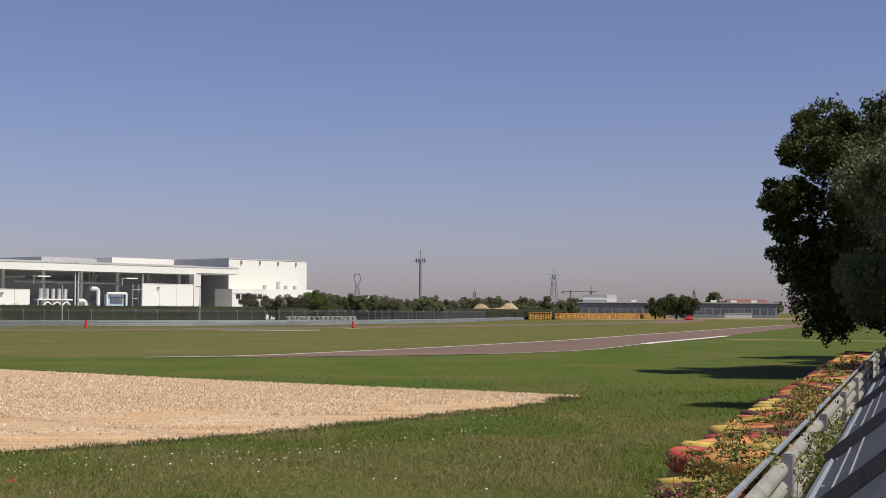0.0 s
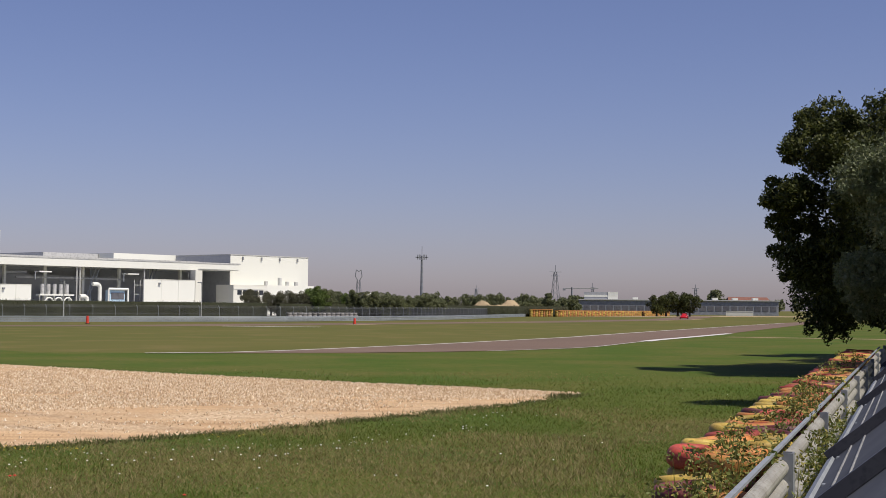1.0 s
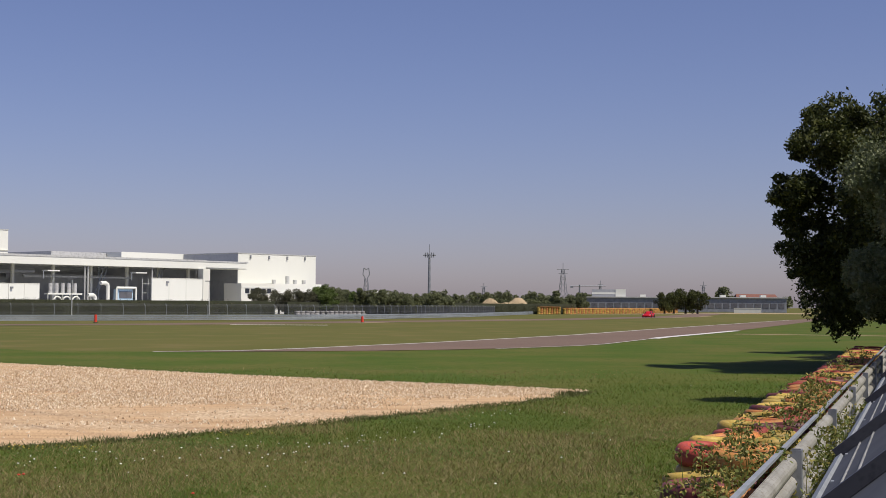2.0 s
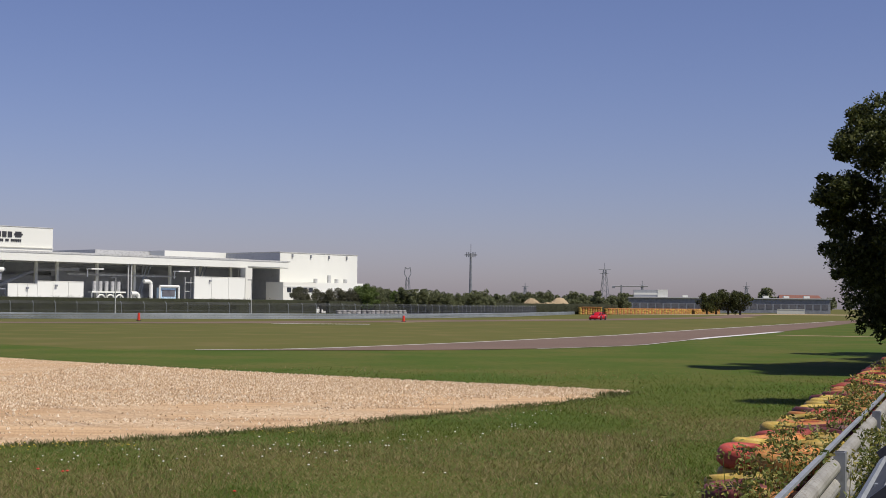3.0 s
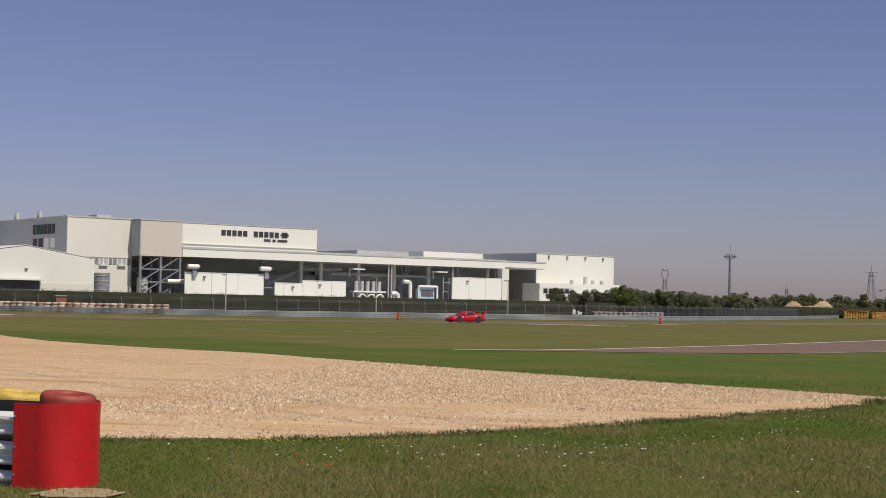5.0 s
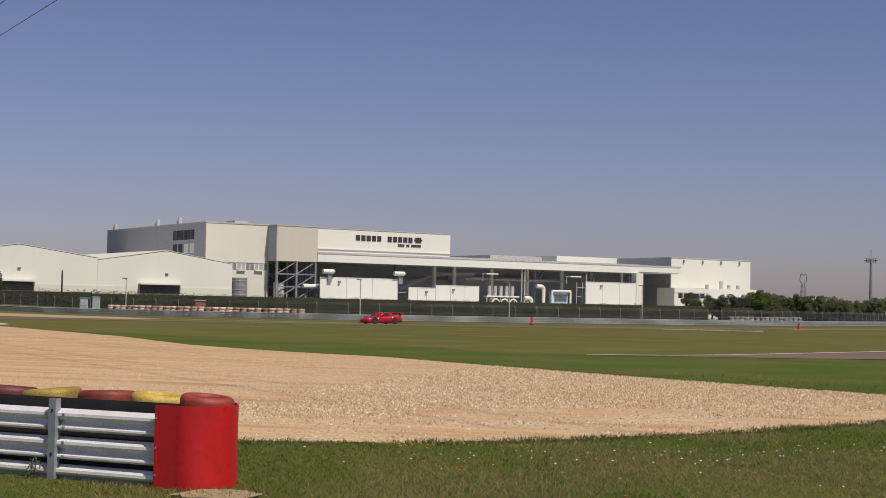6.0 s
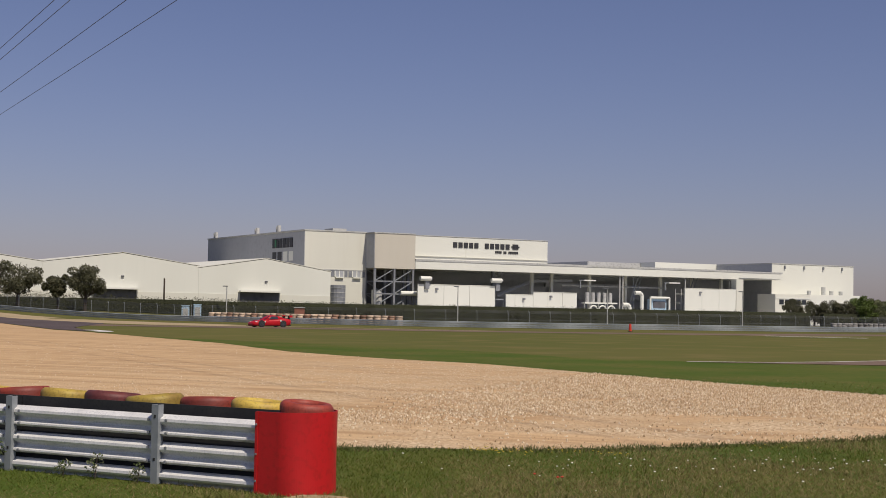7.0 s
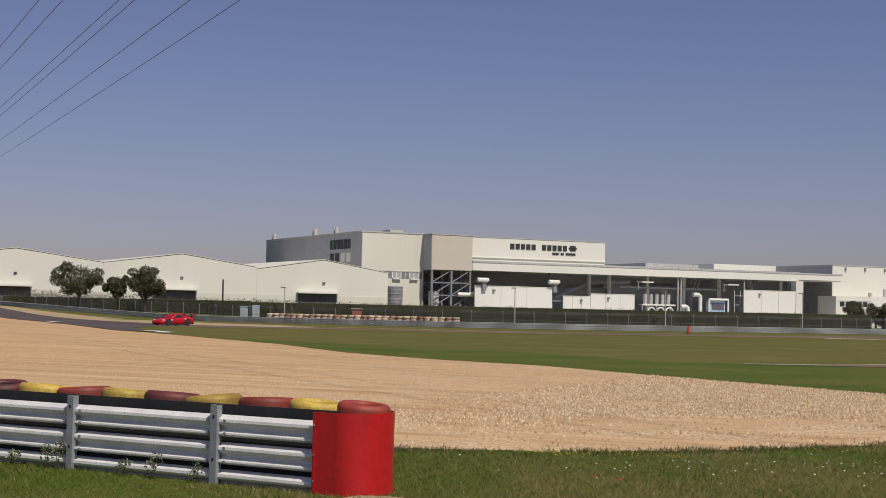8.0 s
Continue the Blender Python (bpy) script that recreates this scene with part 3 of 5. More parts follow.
# ---- foliage ----
def leaf_cloud(name, clumps, count, size, material, parent, seed, flat=0.0, kind=""):
    """Small leaves scattered through the clumps (x, y, z, rx, ry, rz), denser towards their skins."""
    rng = np.random.RandomState(seed)
    c = np.array(clumps, float)
    vol = c[:, 3] * c[:, 4] * c[:, 5]
    pick = rng.choice(len(c), count, p=vol ** 0.75 / (vol ** 0.75).sum())
    d = rng.normal(size=(count, 3))
    d /= np.linalg.norm(d, axis=1)[:, None]
    r = rng.uniform(0.25, 1.0, count) ** 0.45 * (1 + 0.07 * rng.normal(size=count))
    p = c[pick, :3] + d * r[:, None] * c[pick, 3:]
    a = rng.normal(size=(count, 3))
    a[:, 2] *= 1 - flat
    a /= np.linalg.norm(a, axis=1)[:, None]
    b = np.cross(a, rng.normal(size=(count, 3)))
    b /= np.linalg.norm(b, axis=1)[:, None]
    s = size * rng.uniform(0.55, 1.3, count)[:, None]
    quad = np.stack([p - a * s, p - b * s * 0.45, p + a * s, p + b * s * 0.45], 1).reshape(-1, 3)
    quad[:, 2] = np.maximum(quad[:, 2], 0.02)
    faces = np.arange(count * 4).reshape(-1, 4)
    ob = mesh_of(name, quad.tolist(), faces.tolist(), material, parent)
    return tagged(ob, kind=kind) if kind else ob


def tree(name, x, y, height, radius, material, leaves, size, seed, label, group="", low=0.25, lobes=16, category="tree", squash=1.0, extra=()):
    rng = np.random.RandomState(seed)
    t = empty(name, Matrix.Translation((x, y, land(x, y))), label, category, group)
    mid = height * (low + 1) / 2
    bulky = radius > 6.5 or name == "willow_tree"
    half = height * (1 - low) / 2
    bm = bmesh.new()
    rod(bm, (0, 0, -0.2), (0.1, 0, height * 0.35), radius * 0.09, 8, radius * 0.06)
    rod(bm, (0.1, 0, height * 0.35), (0.0, 0.2, height * 0.8), radius * 0.06, 7, radius * 0.015)
    clumps = [(0, 0, mid, radius * 0.62, radius * 0.62, half * 0.75)]
    for i in range(lobes):
        an, el = rng.uniform(0, 6.283), rng.uniform(-0.85, 1.0)
        k = rng.uniform(0.6, 0.9)
        ring = 1.0 if bulky and el < 0.35 else math.sqrt(max(0.05, 1 - el * el * 0.8))
        q = (math.cos(an) * radius * k * ring, math.sin(an) * radius * k * ring * squash, mid + el * half * 0.8)
        cr = radius * rng.uniform(0.16, 0.34) * (0.86 if bulky else 1.0)
        clumps.append((*q, cr, cr, cr * rng.uniform(0.7, 1.1)))
        if i < 9:
            rod(bm, (0, 0, height * rng.uniform(0.2, 0.5)), q, radius * 0.03, 5, radius * 0.008)
    for q in extra:
        rod(bm, (0, 0, q[2] - 1.0), q[:3], 0.08, 5, 0.02)
        clumps.append(q)
    part("trunk", bm, M_TRUNK, t)
    if bulky:      # twigs that stand out of the crown
        tw = np.random.RandomState(seed + 500)
        for q in clumps[1:]:
            for _ in range(11):
                d = tw.normal(size=3)
                d /= np.linalg.norm(d)
                for step, rad in ((0.8, 0.062), (0.98, 0.044), (1.14, 0.026)):
                    g = radius * rad * tw.uniform(0.7, 1.25)
                    clumps.append((q[0] + d[0] * q[3] * step, q[1] + d[1] * q[4] * step, q[2] + d[2] * q[5] * step, g, g, g * 0.75))
    if bulky:      # shaded inner foliage
        leaf_cloud("inner_leaves", [(*q[:3], q[3] * 0.82, q[4] * 0.82, q[5] * 0.82) for q in clumps], leaves // 5, size * 1.7, material, t, seed + 1, kind="stuff")
    leaf_cloud("crown", clumps, leaves, size, material, t, seed)
    return t


# two trees beside the near barrier
tree("broadleaf_tree", 17.5, 49.5, 9.6, 6.9, M_LEAF, 330000, 0.076, 11, "dense dark-green broadleaf tree beside the barrier", low=0.1, lobes=52, extra=((-7.0, -0.5, 6.0, 0.8, 0.8, 0.5), (-6.5, 0.4, 5.4, 0.9, 0.9, 0.8), (-6.0, -0.5, 7.6, 1.1, 1.1, 0.9), (-5.4, 0.3, 8.6, 0.9, 0.9, 0.8), (-6.6, 0.0, 3.8, 0.8, 0.8, 0.8)))
tree("broadleaf_tree", 23.5, 63.0, 11.5, 7.5, M_LEAF, 52000, 0.17, 12, "dense dark-green broadleaf tree behind another tree", low=0.06, lobes=22)
tree("willow_tree", 10.9, 32.5, 7.0, 3.2, M_LEAF2, 130000, 0.042, 13, "grey-green fine-leaved tree behind the guardrail", low=0.08, lobes=40)


# ---- tyres ----
def tyre_material(name, paint, worn):
    m = mat(name, paint, worn, 0.6, 5.0, 40, 0.25, third=tuple(c * 0.55 for c in paint), local=True, dist=0.01)
    n, l = m.node_tree.nodes, m.node_tree.links
    b = n["Principled BSDF"]
    old = b.inputs["Base Color"].links[0].from_socket
    info, hs = n.new("ShaderNodeObjectInfo"), n.new("ShaderNodeHueSaturation")
    mr = n.new("ShaderNodeMapRange")
    mr.inputs[3].default_value, mr.inputs[4].default_value = 0.65, 1.2
    l.new(info.outputs["Random"], mr.inputs[0])
    l.new(mr.outputs[0], hs.inputs["Value"])
    l.new(old, hs.inputs["Color"])
    l.new(hs.outputs[0], b.inputs["Base Color"])
    return m


M_TYRES = [tyre_material("red_tyre_paint", (0.4, 0.06, 0.035), (0.26, 0.045, 0.03)), tyre_material("yellow_tyre_paint", (0.52, 0.37, 0.065), (0.37, 0.235, 0.05)),
           tyre_material("orange_tyre_paint", (0.5, 0.18, 0.045), (0.42, 0.22, 0.06)), tyre_material("maroon_tyre_paint", (0.16, 0.03, 0.028), (0.1, 0.03, 0.03)),
           tyre_material("white_tyre_paint", (0.66, 0.52, 0.4), (0.56, 0.4, 0.29)), tyre_material("brown_tyre_paint", (0.3, 0.16, 0.11), (0.4, 0.26, 0.18)), tyre_material("grey_white_tyre_paint", (0.36, 0.345, 0.33), (0.25, 0.24, 0.23))]


def tyre_mesh(name, material, seg=40, radius=0.31, height=0.22, tread=True):
    prof = [(0.6, 0.15), (0.66, 0.0), (0.88, 0.0), (0.97, 0.14), (1.0, 0.3), (0.985, 0.5), (1.0, 0.7), (0.97, 0.86), (0.88, 1.0), (0.66, 1.0), (0.6, 0.8), (0.66, 0.5)]
    bm = bmesh.new()
    rings = []
    for i in range(seg):
        a = 2 * math.pi * i / seg
        w = 1.0 - (0.022 if tread and i % 2 else 0.0)
        rings.append([bm.verts.new((math.cos(a) * r * radius * w, math.sin(a) * r * radius * w, z * height)) for r, z in prof])
    for i in range(seg):
        p, q = rings[i], rings[(i + 1) % seg]
        for j in range(len(prof)):
            k = (j + 1) % len(prof)
            bm.faces.new((p[j], q[j], q[k], p[k])).material_index = 1 if j in (10, 11) else 0
    bmesh.ops.recalc_face_normals(bm, faces=bm.faces)
    me = bpy.data.meshes.new(name)
    bm.to_mesh(me)
    bm.free()
    for f in me.polygons:
        f.use_smooth = True
    me.materials.append(material)
    me.materials.append(M_BLACK)
    return me


TYRES = [tyre_mesh("tyre", m) for m in M_TYRES]
FAR_TYRES = [tyre_mesh("tyre", m, seg=10, radius=0.34, height=0.3, tread=False) for m in M_TYRES]


def tyre_stack(x, y, z, colours, label, group, meshes, step=0.23, rng=None, jitter=0.03, scale=1.0, sag=2.5, flat=1.0, lean=0.0):
    st = empty("tyre_stack", Matrix.Translation((x, y, z)) @ Matrix.Rotation(0.0 if lean else rng.uniform(0, 6.28), 4, "Z") @ Matrix.Diagonal((scale, scale, flat, 1)), label, "tyre stack", group)
    for i, c in enumerate(colours):
        t = new("tyre", meshes[c])
        t.parent = st
        j = jitter if i else 0.0
        tilt = sag if i == len(colours) - 1 else 0.6
        t.matrix_basis = pose(rng.uniform(-j, j), rng.uniform(-j, j), i * step, rng.uniform(-tilt, tilt) * (0.3 if lean else 1.0) + (lean if i == len(colours) - 1 else 0.0), rng.uniform(-tilt, tilt), rng.uniform(0, 360))
    return st


# ---- steel guardrail ----
WAVE = [(0.0, -0.16), (0.008, -0.155), (0.078, -0.078), (0.085, -0.066), (0.078, -0.055), (0.008, -0.008), (0.0, 0.0), (0.008, 0.008), (0.078, 0.085), (0.085, 0.098), (0.078, 0.11), (0.008, 0.155), (0.0, 0.16)]


NEAR_WAVE = [(0.0, -0.115), (0.05, -0.1), (0.088, -0.082), (0.086, -0.066), (0.012, -0.03), (0.006, -0.012), (0.012, 0.005), (0.08, 0.04), (0.094, 0.062), (0.09, 0.092), (0.03, 0.13), (0.0, 0.14)]


ROUND_WAVE = [(0.0, -0.155)] + [(0.075 * math.sin(math.pi * k / 8), c + 0.068 * -math.cos(math.pi * k / 8)) for c in (-0.078, 0.078) for k in range(9)] + [(0.0, 0.155)]


def beam(bm, pts, z, side, prof=WAVE):
    """A corrugated beam along ground points; its waves swell to the given side (+1: left of the line)."""
    rows = []
    for i, p in enumerate(pts):
        d = (pts[min(i + 1, len(pts) - 1)] - pts[max(i - 1, 0)]).normalized()
        nrm = Vector((-d.y, d.x)) * side
        g = land(p.x, p.y)
        rows.append([bm.verts.new((p.x + nrm.x * o, p.y + nrm.y * o, g + z + h)) for o, h in prof])
    for a, b in zip(rows, rows[1:]):
        for j in range(len(prof) - 1):
            bm.faces.new((a[j], b[j], b[j + 1], a[j + 1]))


def solid(ob, t):
    m = ob.modifiers.new("thickness", "SOLIDIFY")
    m.thickness, m.offset = t, 0
    return ob


def c_post(x, y, z1, turn, material, rail, w=0.12):
    m = Matrix.Translation((x, y, 0)) @ Matrix.Rotation(turn, 4, "Z")
    bm = bmesh.new()
    box(bm, -w / 2, w / 2, -0.012, 0.0, -0.1, z1, m)
    box(bm, -w / 2, -w / 2 + 0.012, 0.0, 0.08, -0.1, z1, m)
    box(bm, w / 2 - 0.012, w / 2, 0.0, 0.08, -0.1, z1, m)
    po = part("post", bm, material, rail, "grey galvanised channel post")
    for z in (z1 - 0.12, z1 - 0.62):
        bm = bmesh.new()
        box(bm, -0.014, 0.014, -0.016, -0.0125, z - 0.035, z, m)
        part("slot", bm, M_BLACK, po)


def left_barrier():
    rng = np.random.RandomState(5)
    a, b = Vector((-24.0, 16.55)), Vector((-7.75, 14.58))
    d = (b - a).normalized()
    nrm = Vector((-d.y, d.x))
    turn = math.atan2(d.y, d.x)
    rail = empty("guardrail", Matrix(), "three-beam galvanised guardrail with grey posts", "guardrail")
    pts = [a.lerp(b, i / 10) for i in range(11)]
    for z in (0.672, 0.348, 0.03):
        bm = bmesh.new()
        beam(bm, [p + nrm * 0.115 for p in pts], z, -1, NEAR_WAVE)
        solid(part("beam", bm, M_STEEL, rail), 0.006)
    for k in range(7):
        p = Vector((-9.52, 14.79)) - d * (2.32 * k)
        c_post(p.x, p.y, 0.93, turn, M_STEELPOST, rail, 0.1)
        for z in (0.75, 0.6, 0.43, 0.27):
            for o in (-0.12, 0.14):
                q = p + d * o + nrm * 0.06
                part("bolt", rods(((q.x, q.y, z), (q.x - nrm.x * 0.05, q.y - nrm.y * 0.05, z), 0.018, 6)), M_DULLSTEEL, rail)
    belt = empty("rubber_belt", Matrix(), "black rubber belting between rail and tyres", "belt")
    m = Matrix.Translation((a.x, a.y, 0)) @ Matrix.Rotation(turn, 4, "Z")
    w = (b - a).length / 4
    for k in range(4):
        bm = bmesh.new()
        box(bm, k * w + 0.004, (k + 1) * w - 0.004, 0.2, 0.225, 0.0, 0.93, m)
        part("sheet", bm, M_BLACK, belt)
    # tyres behind the belt
    order = [3, 1, 1, 0, 1, 3, 1, 0, 1, 1, 3, 1, 0, 1, 3, 1, 1, 0, 3, 1, 1, 3, 1, 0]
    for k in range(20):
        p = b - d * (0.74 + 0.755 * k) + nrm * 0.62
        top = [1, 0, 1, 3, 1, 0, 1, 3, 1][k] if k < 9 else order[k]
        z = 0.0
        tyre_stack(p.x, p.y, z, [1, 0, 1, 0, top] if k != 1 else [1, 0, 1, 1, 0], "stack of red and yellow painted tyres behind the guardrail", "tyre stacks of the near barrier", TYRES, 0.195, rng, 0.03, 1.16, 2.0, lean=6.0)
    p = b + d * 0.02 + nrm * 0.44
    tyre_stack(p.x, p.y, 0, [1, 0, 1, 0, 0], "end stack of painted tyres wrapped in red sheet", "tyre stacks of the near barrier", TYRES, 0.2, rng, 0.0, 1.0, 2.0, lean=6.0)
    # red wrap: flat front, rounded end
    cover = empty("red_cover", Matrix(), "bright red rubber sheet wrapped round the barrier end", "barrier cover")
    line = [b - d * 0.32 - nrm * 0.03]
    c0 = b - d * 0.02 + nrm * 0.42
    line.append(c0 - d * 0.03 - nrm * 0.449)
    for i in range(49):
        an = -math.pi / 2 + math.pi * i / 48
        line.append(c0 + d * (math.cos(an) * 0.38) + nrm * (math.sin(an) * 0.45))
    line.append(c0 - d * 0.5 + nrm * 0.45)
    bm = bmesh.new()
    rows = []
    for p in line:
        rows.append([bm.verts.new((p.x + 0.004 * math.sin(z * 5 + p.x * 9), p.y, z)) for z in (0.0, 0.2, 0.4, 0.6, 0.8, 0.925)])
    for r, s in zip(rows, rows[1:]):
        for j in range(5):
            bm.faces.new((r[j], s[j], s[j + 1], r[j + 1]))
    solid(part("sheet", bm, M_RED, cover), 0.012)

    bm = bmesh.new()
    m = Matrix.Translation((line[0].x, line[0].y, 0)) @ Matrix.Rotation(turn, 4, "Z")
    box(bm, -0.005, 0.03, -0.018, -0.008, 0.02, 0.92, m)
    part("edge_strip", bm, M_RED, cover, "folded edge of the red sheet")
    for z in (0.15, 0.45, 0.78):
        q = m @ Vector((0.014, -0.018, z))
        part("bolt", rods(((q.x, q.y, q.z), (q.x - nrm.x * 0.012, q.y - nrm.y * 0.012, q.z), 0.012, 6)), M_DULLSTEEL, cover)
    wm = leafy("pale_weed", (0.07, 0.1, 0.03), (0.14, 0.17, 0.07), (0.5, 0.48, 0.36))
    for k, (o, h) in enumerate(((1.95, 0.22), (2.6, 0.3), (3.1, 0.2), (4.2, 0.34), (4.4, 0.28), (5.0, 0.18))):
        p = b - d * o - nrm * 0.1
        w = empty("weed_plant", Matrix.Translation((p.x, p.y, 0)), "small pale weed at the foot of the guardrail", "weed", "weeds at the guardrail")
        tagged(part("stem", rods(((0, 0, 0), (0.03, 0, h), 0.006, 4), ((0, 0, 0), (-0.05, 0.02, h * 0.8), 0.005, 4)), M_TRUNK, w), kind="stuff")
        leaf_cloud("leaves", [(0.02, 0, h * 0.8, 0.1, 0.07, h * 0.35), (-0.05, 0, h * 0.5, 0.08, 0.06, h * 0.4)], 110, 0.022, wm, w, 500 + k, kind="stuff")


left_barrier()
band("bare_soil", [(-7.6, 14.05), (-7.2, 13.95), (-6.75, 14.1)], [(-7.5, 14.6), (-7.1, 14.75), (-6.7, 14.5)], 0.03, M_SAND, n=14, cross=3, rough=0.06, seed=3, label="small bare sandy patch beside the barrier end", category="soil")


def right_barrier():
    rng = np.random.RandomState(8)
    a, b = Vector((0.35, 4.5)), Vector((13.55, 48.5))
    d = (b - a).normalized()
    nrm = Vector((-d.y, d.x))
    turn = math.atan2(d.y, d.x) + math.pi
    rail = empty("guardrail", Matrix(), "weathered galvanised guardrail overgrown with weeds", "guardrail")
    pts = [a.lerp(b, i / 20) for i in range(21)]
    for z in (0.74, 0.37):
        bm = bmesh.new()
        beam(bm, [p + nrm * 0.1 for p in pts], z, -1, ROUND_WAVE)
        solid(part("beam", bm, M_OLDSTEEL, rail), 0.006)
    cap = bmesh.new()
    beam(cap, [p + nrm * 0.14 for p in pts], 0.94, 1, [(-0.02, -0.012), (0.02, -0.012), (0.02, 0.012), (-0.02, 0.012), (-0.02, -0.012)])
    part("top_strip", cap, M_STEELPOST, rail)
    for k in range(9):
        p = a + d * (8.0 + 5.03 * k)
        c_post(p.x, p.y, 0.94, math.atan2(d.y, d.x), M_DULLSTEEL, rail, 0.16)
    for k in range(116):
        s = 6.0 + 0.34 * k
        for row in (k % 2,):
            p = a + d * s + nrm * (0.53 + 0.34 * row + rng.uniform(-0.05, 0.05))
            cols = [rng.choice([0, 1, 2]) for _ in range(1 if k < 2 else 2 if k < 4 else 3 if k < 8 else 4)] + [3 if k < 2 else rng.choice([0, 1, 2, 3], p=[0.33, 0.27, 0.26, 0.14])]
            z = rng.uniform(-0.02, 0.0)
            tyre_stack(p.x, p.y, max(z, 0.0), cols, "stack of faded red, orange and yellow tyres", "tyre stacks of the long barrier", TYRES, 0.22, rng, 0.06, rng.uniform(0.88, 1.0), 7.0, 0.77)
    return a, d, nrm


RA, RD, RN = right_barrier()


def weeds():
    """Climbing weeds over tyres and rail, one plant after another."""
    rng = np.random.RandomState(21)
    m = leafy("weed_leaves", (0.09, 0.12, 0.025), (0.17, 0.19, 0.045), (0.4, 0.33, 0.09))
    spots = [(6.3, 1.2, 0.8), (6.7, 0.75, 0.9), (7.4, 0.75, 1.05), (7.8, 0.35, 1.05), (8.4, 0.6, 1.12), (9.3, 0.45, 1.1), (10.6, 0.4, 1.05), (11.8, 0.35, 1.15), (12.9, 0.5, 1.08), (13.8, 0.3, 1.1),
             (15.2, 0.45, 1.1), (16.4, 0.3, 1.12), (18.0, 0.45, 1.1), (20.0, 0.4, 1.12), (22.5, 0.5, 1.1), (26, 0.5, 1.15), (30, 0.6, 1.15), (33.5, 0.5, 1.1), (36, 0.6, 1.1), (12.2, -0.22, 0.9), (12.6, -0.3, 0.7), (8.6, -0.35, 0.6), (17, -0.3, 0.9), (9.8, -0.35, 0.5), (14.5, -0.3, 0.8),
             (7.6, 0.1, 0.85), (8.9, 0.1, 0.9), (10.2, -0.05, 0.85), (10.9, 0.15, 0.95), (11.4, -0.1, 0.8), (13.3, 0.0, 0.9), (15.8, 0.0, 0.9), (7.0, 0.35, 0.8)]
    for i, (s, o, h) in enumerate(spots):
        p = RA + RD * s + RN * o
        w = empty("weed_plant", Matrix.Translation((p.x, p.y, 0)), "straggling green and yellow weed over the tyres", "weed", "weeds on the barrier")
        bm = bmesh.new()
        cl = []
        for k in range(9):
            q = (rng.uniform(-0.3, 0.3), rng.uniform(-0.42, 0.42), h - 0.2 + rng.uniform(-0.16, 0.1))
            rod(bm, (q[0] * 0.8, q[1] * 0.8, max(0.0, q[2] - 0.35)), q, 0.006, 4, 0.003)
            g = rng.uniform(0.06, 0.15)
            cl.append((*q, g, g, g * 0.8))
        tagged(part("stem", bm, m, w), kind="stuff")
        leaf_cloud("leaves", cl, 380 if s < 14 else 220, 0.025 if s < 14 else 0.034, m, w, 100 + i, kind="stuff")


weeds()


def bleacher():
    """Dark ribbed sheet sections with raised cross beams, sloping up away from the rail."""
    m_sheet = mat("dark_ribbed_sheet", (0.075, 0.08, 0.092), (0.1, 0.105, 0.12), 0.75, 1.5, 25, 0.1, spec=0.2, third=(0.085, 0.088, 0.1), dist=0.004)
    m_beam = mat("dark_painted_beam", (0.035, 0.035, 0.045), (0.05, 0.05, 0.058), 0.5, 2, 20, 0.1, dist=0.004)
    o = RA + RD * 0.0 - RN * 0.3
    base = Matrix.Translation((o.x, o.y, 0)) @ Matrix.Rotation(math.atan2(RD.y, RD.x), 4, "Z")
    tilt = math.radians(39)
    up = Matrix.Translation((0, 0, 0.85)) @ Matrix.Rotation(-tilt, 4, "X")     # local: x along, -y up the slope
    starts = [0.4, 3.9, 8.5, 15.7, 23.0, 30.0]
    for i, (x0, x1) in enumerate(zip(starts, starts[1:])):
        st = empty("sloping_stand", base, "dark ribbed sheet stand section with a bright metal edge", "stand", "sloping stand sections")
        bm = bmesh.new()
        box(bm, x0, x1 - 0.02, -1.9, 0.0, -0.03, 0.0, up)
        part("sheet", bm, m_sheet, st)
        bm = bmesh.new()
        box(bm, x0 + 0.1, x1 - 0.1, -0.02, 0.04, -0.02, 0.03, up)
        part("edge_profile", bm, M_STEELPOST, st, "bright metal edge profile")
        for v in (0.2, 0.34, 0.75, 0.89, 1.3, 1.44):
            bm = bmesh.new()
            k = int((x1 - x0) / 0.05) - 3
            for j in range(k):
                box(bm, x0 + 0.1 + j * 0.05, x0 + 0.122 + j * 0.05, -v - 0.005, -v + 0.005, 0.0, 0.012, up)
            part("serrated_rib", bm, M_ROOF, st, "pale serrated rib")
        bm = bmesh.new()
        box(bm, x1 - 0.05, x1 + 0.03, -1.95, 0.03, 0.004, 0.09, up)
        part("cross_beam", bm, m_beam, st, "dark raised cross beam")
        for x in (x0 + 0.3, (x0 + x1) / 2, x1 - 0.3):
            part("leg", boxes((x - 0.04, x + 0.04, -0.12, -0.04, 0, 0.9), (x - 0.04, x + 0.04, -1.34, -1.26, 0, 1.9)), M_STEELPOST, st)


bleacher()

# ---- far guardrail, fence, hedge ----
RAIL = [(-160, 185.5), (-150, 179.5), (-138, 175.3), (-124.5, 171), (-108, 165), (-89, 162.5), (-71, 162.5), (-58.7, 167.5), (-47.9, 177), (-25.4, 201), (-14, 226), (-3, 264), (6, 320), (14.6, 378), (26, 450)]


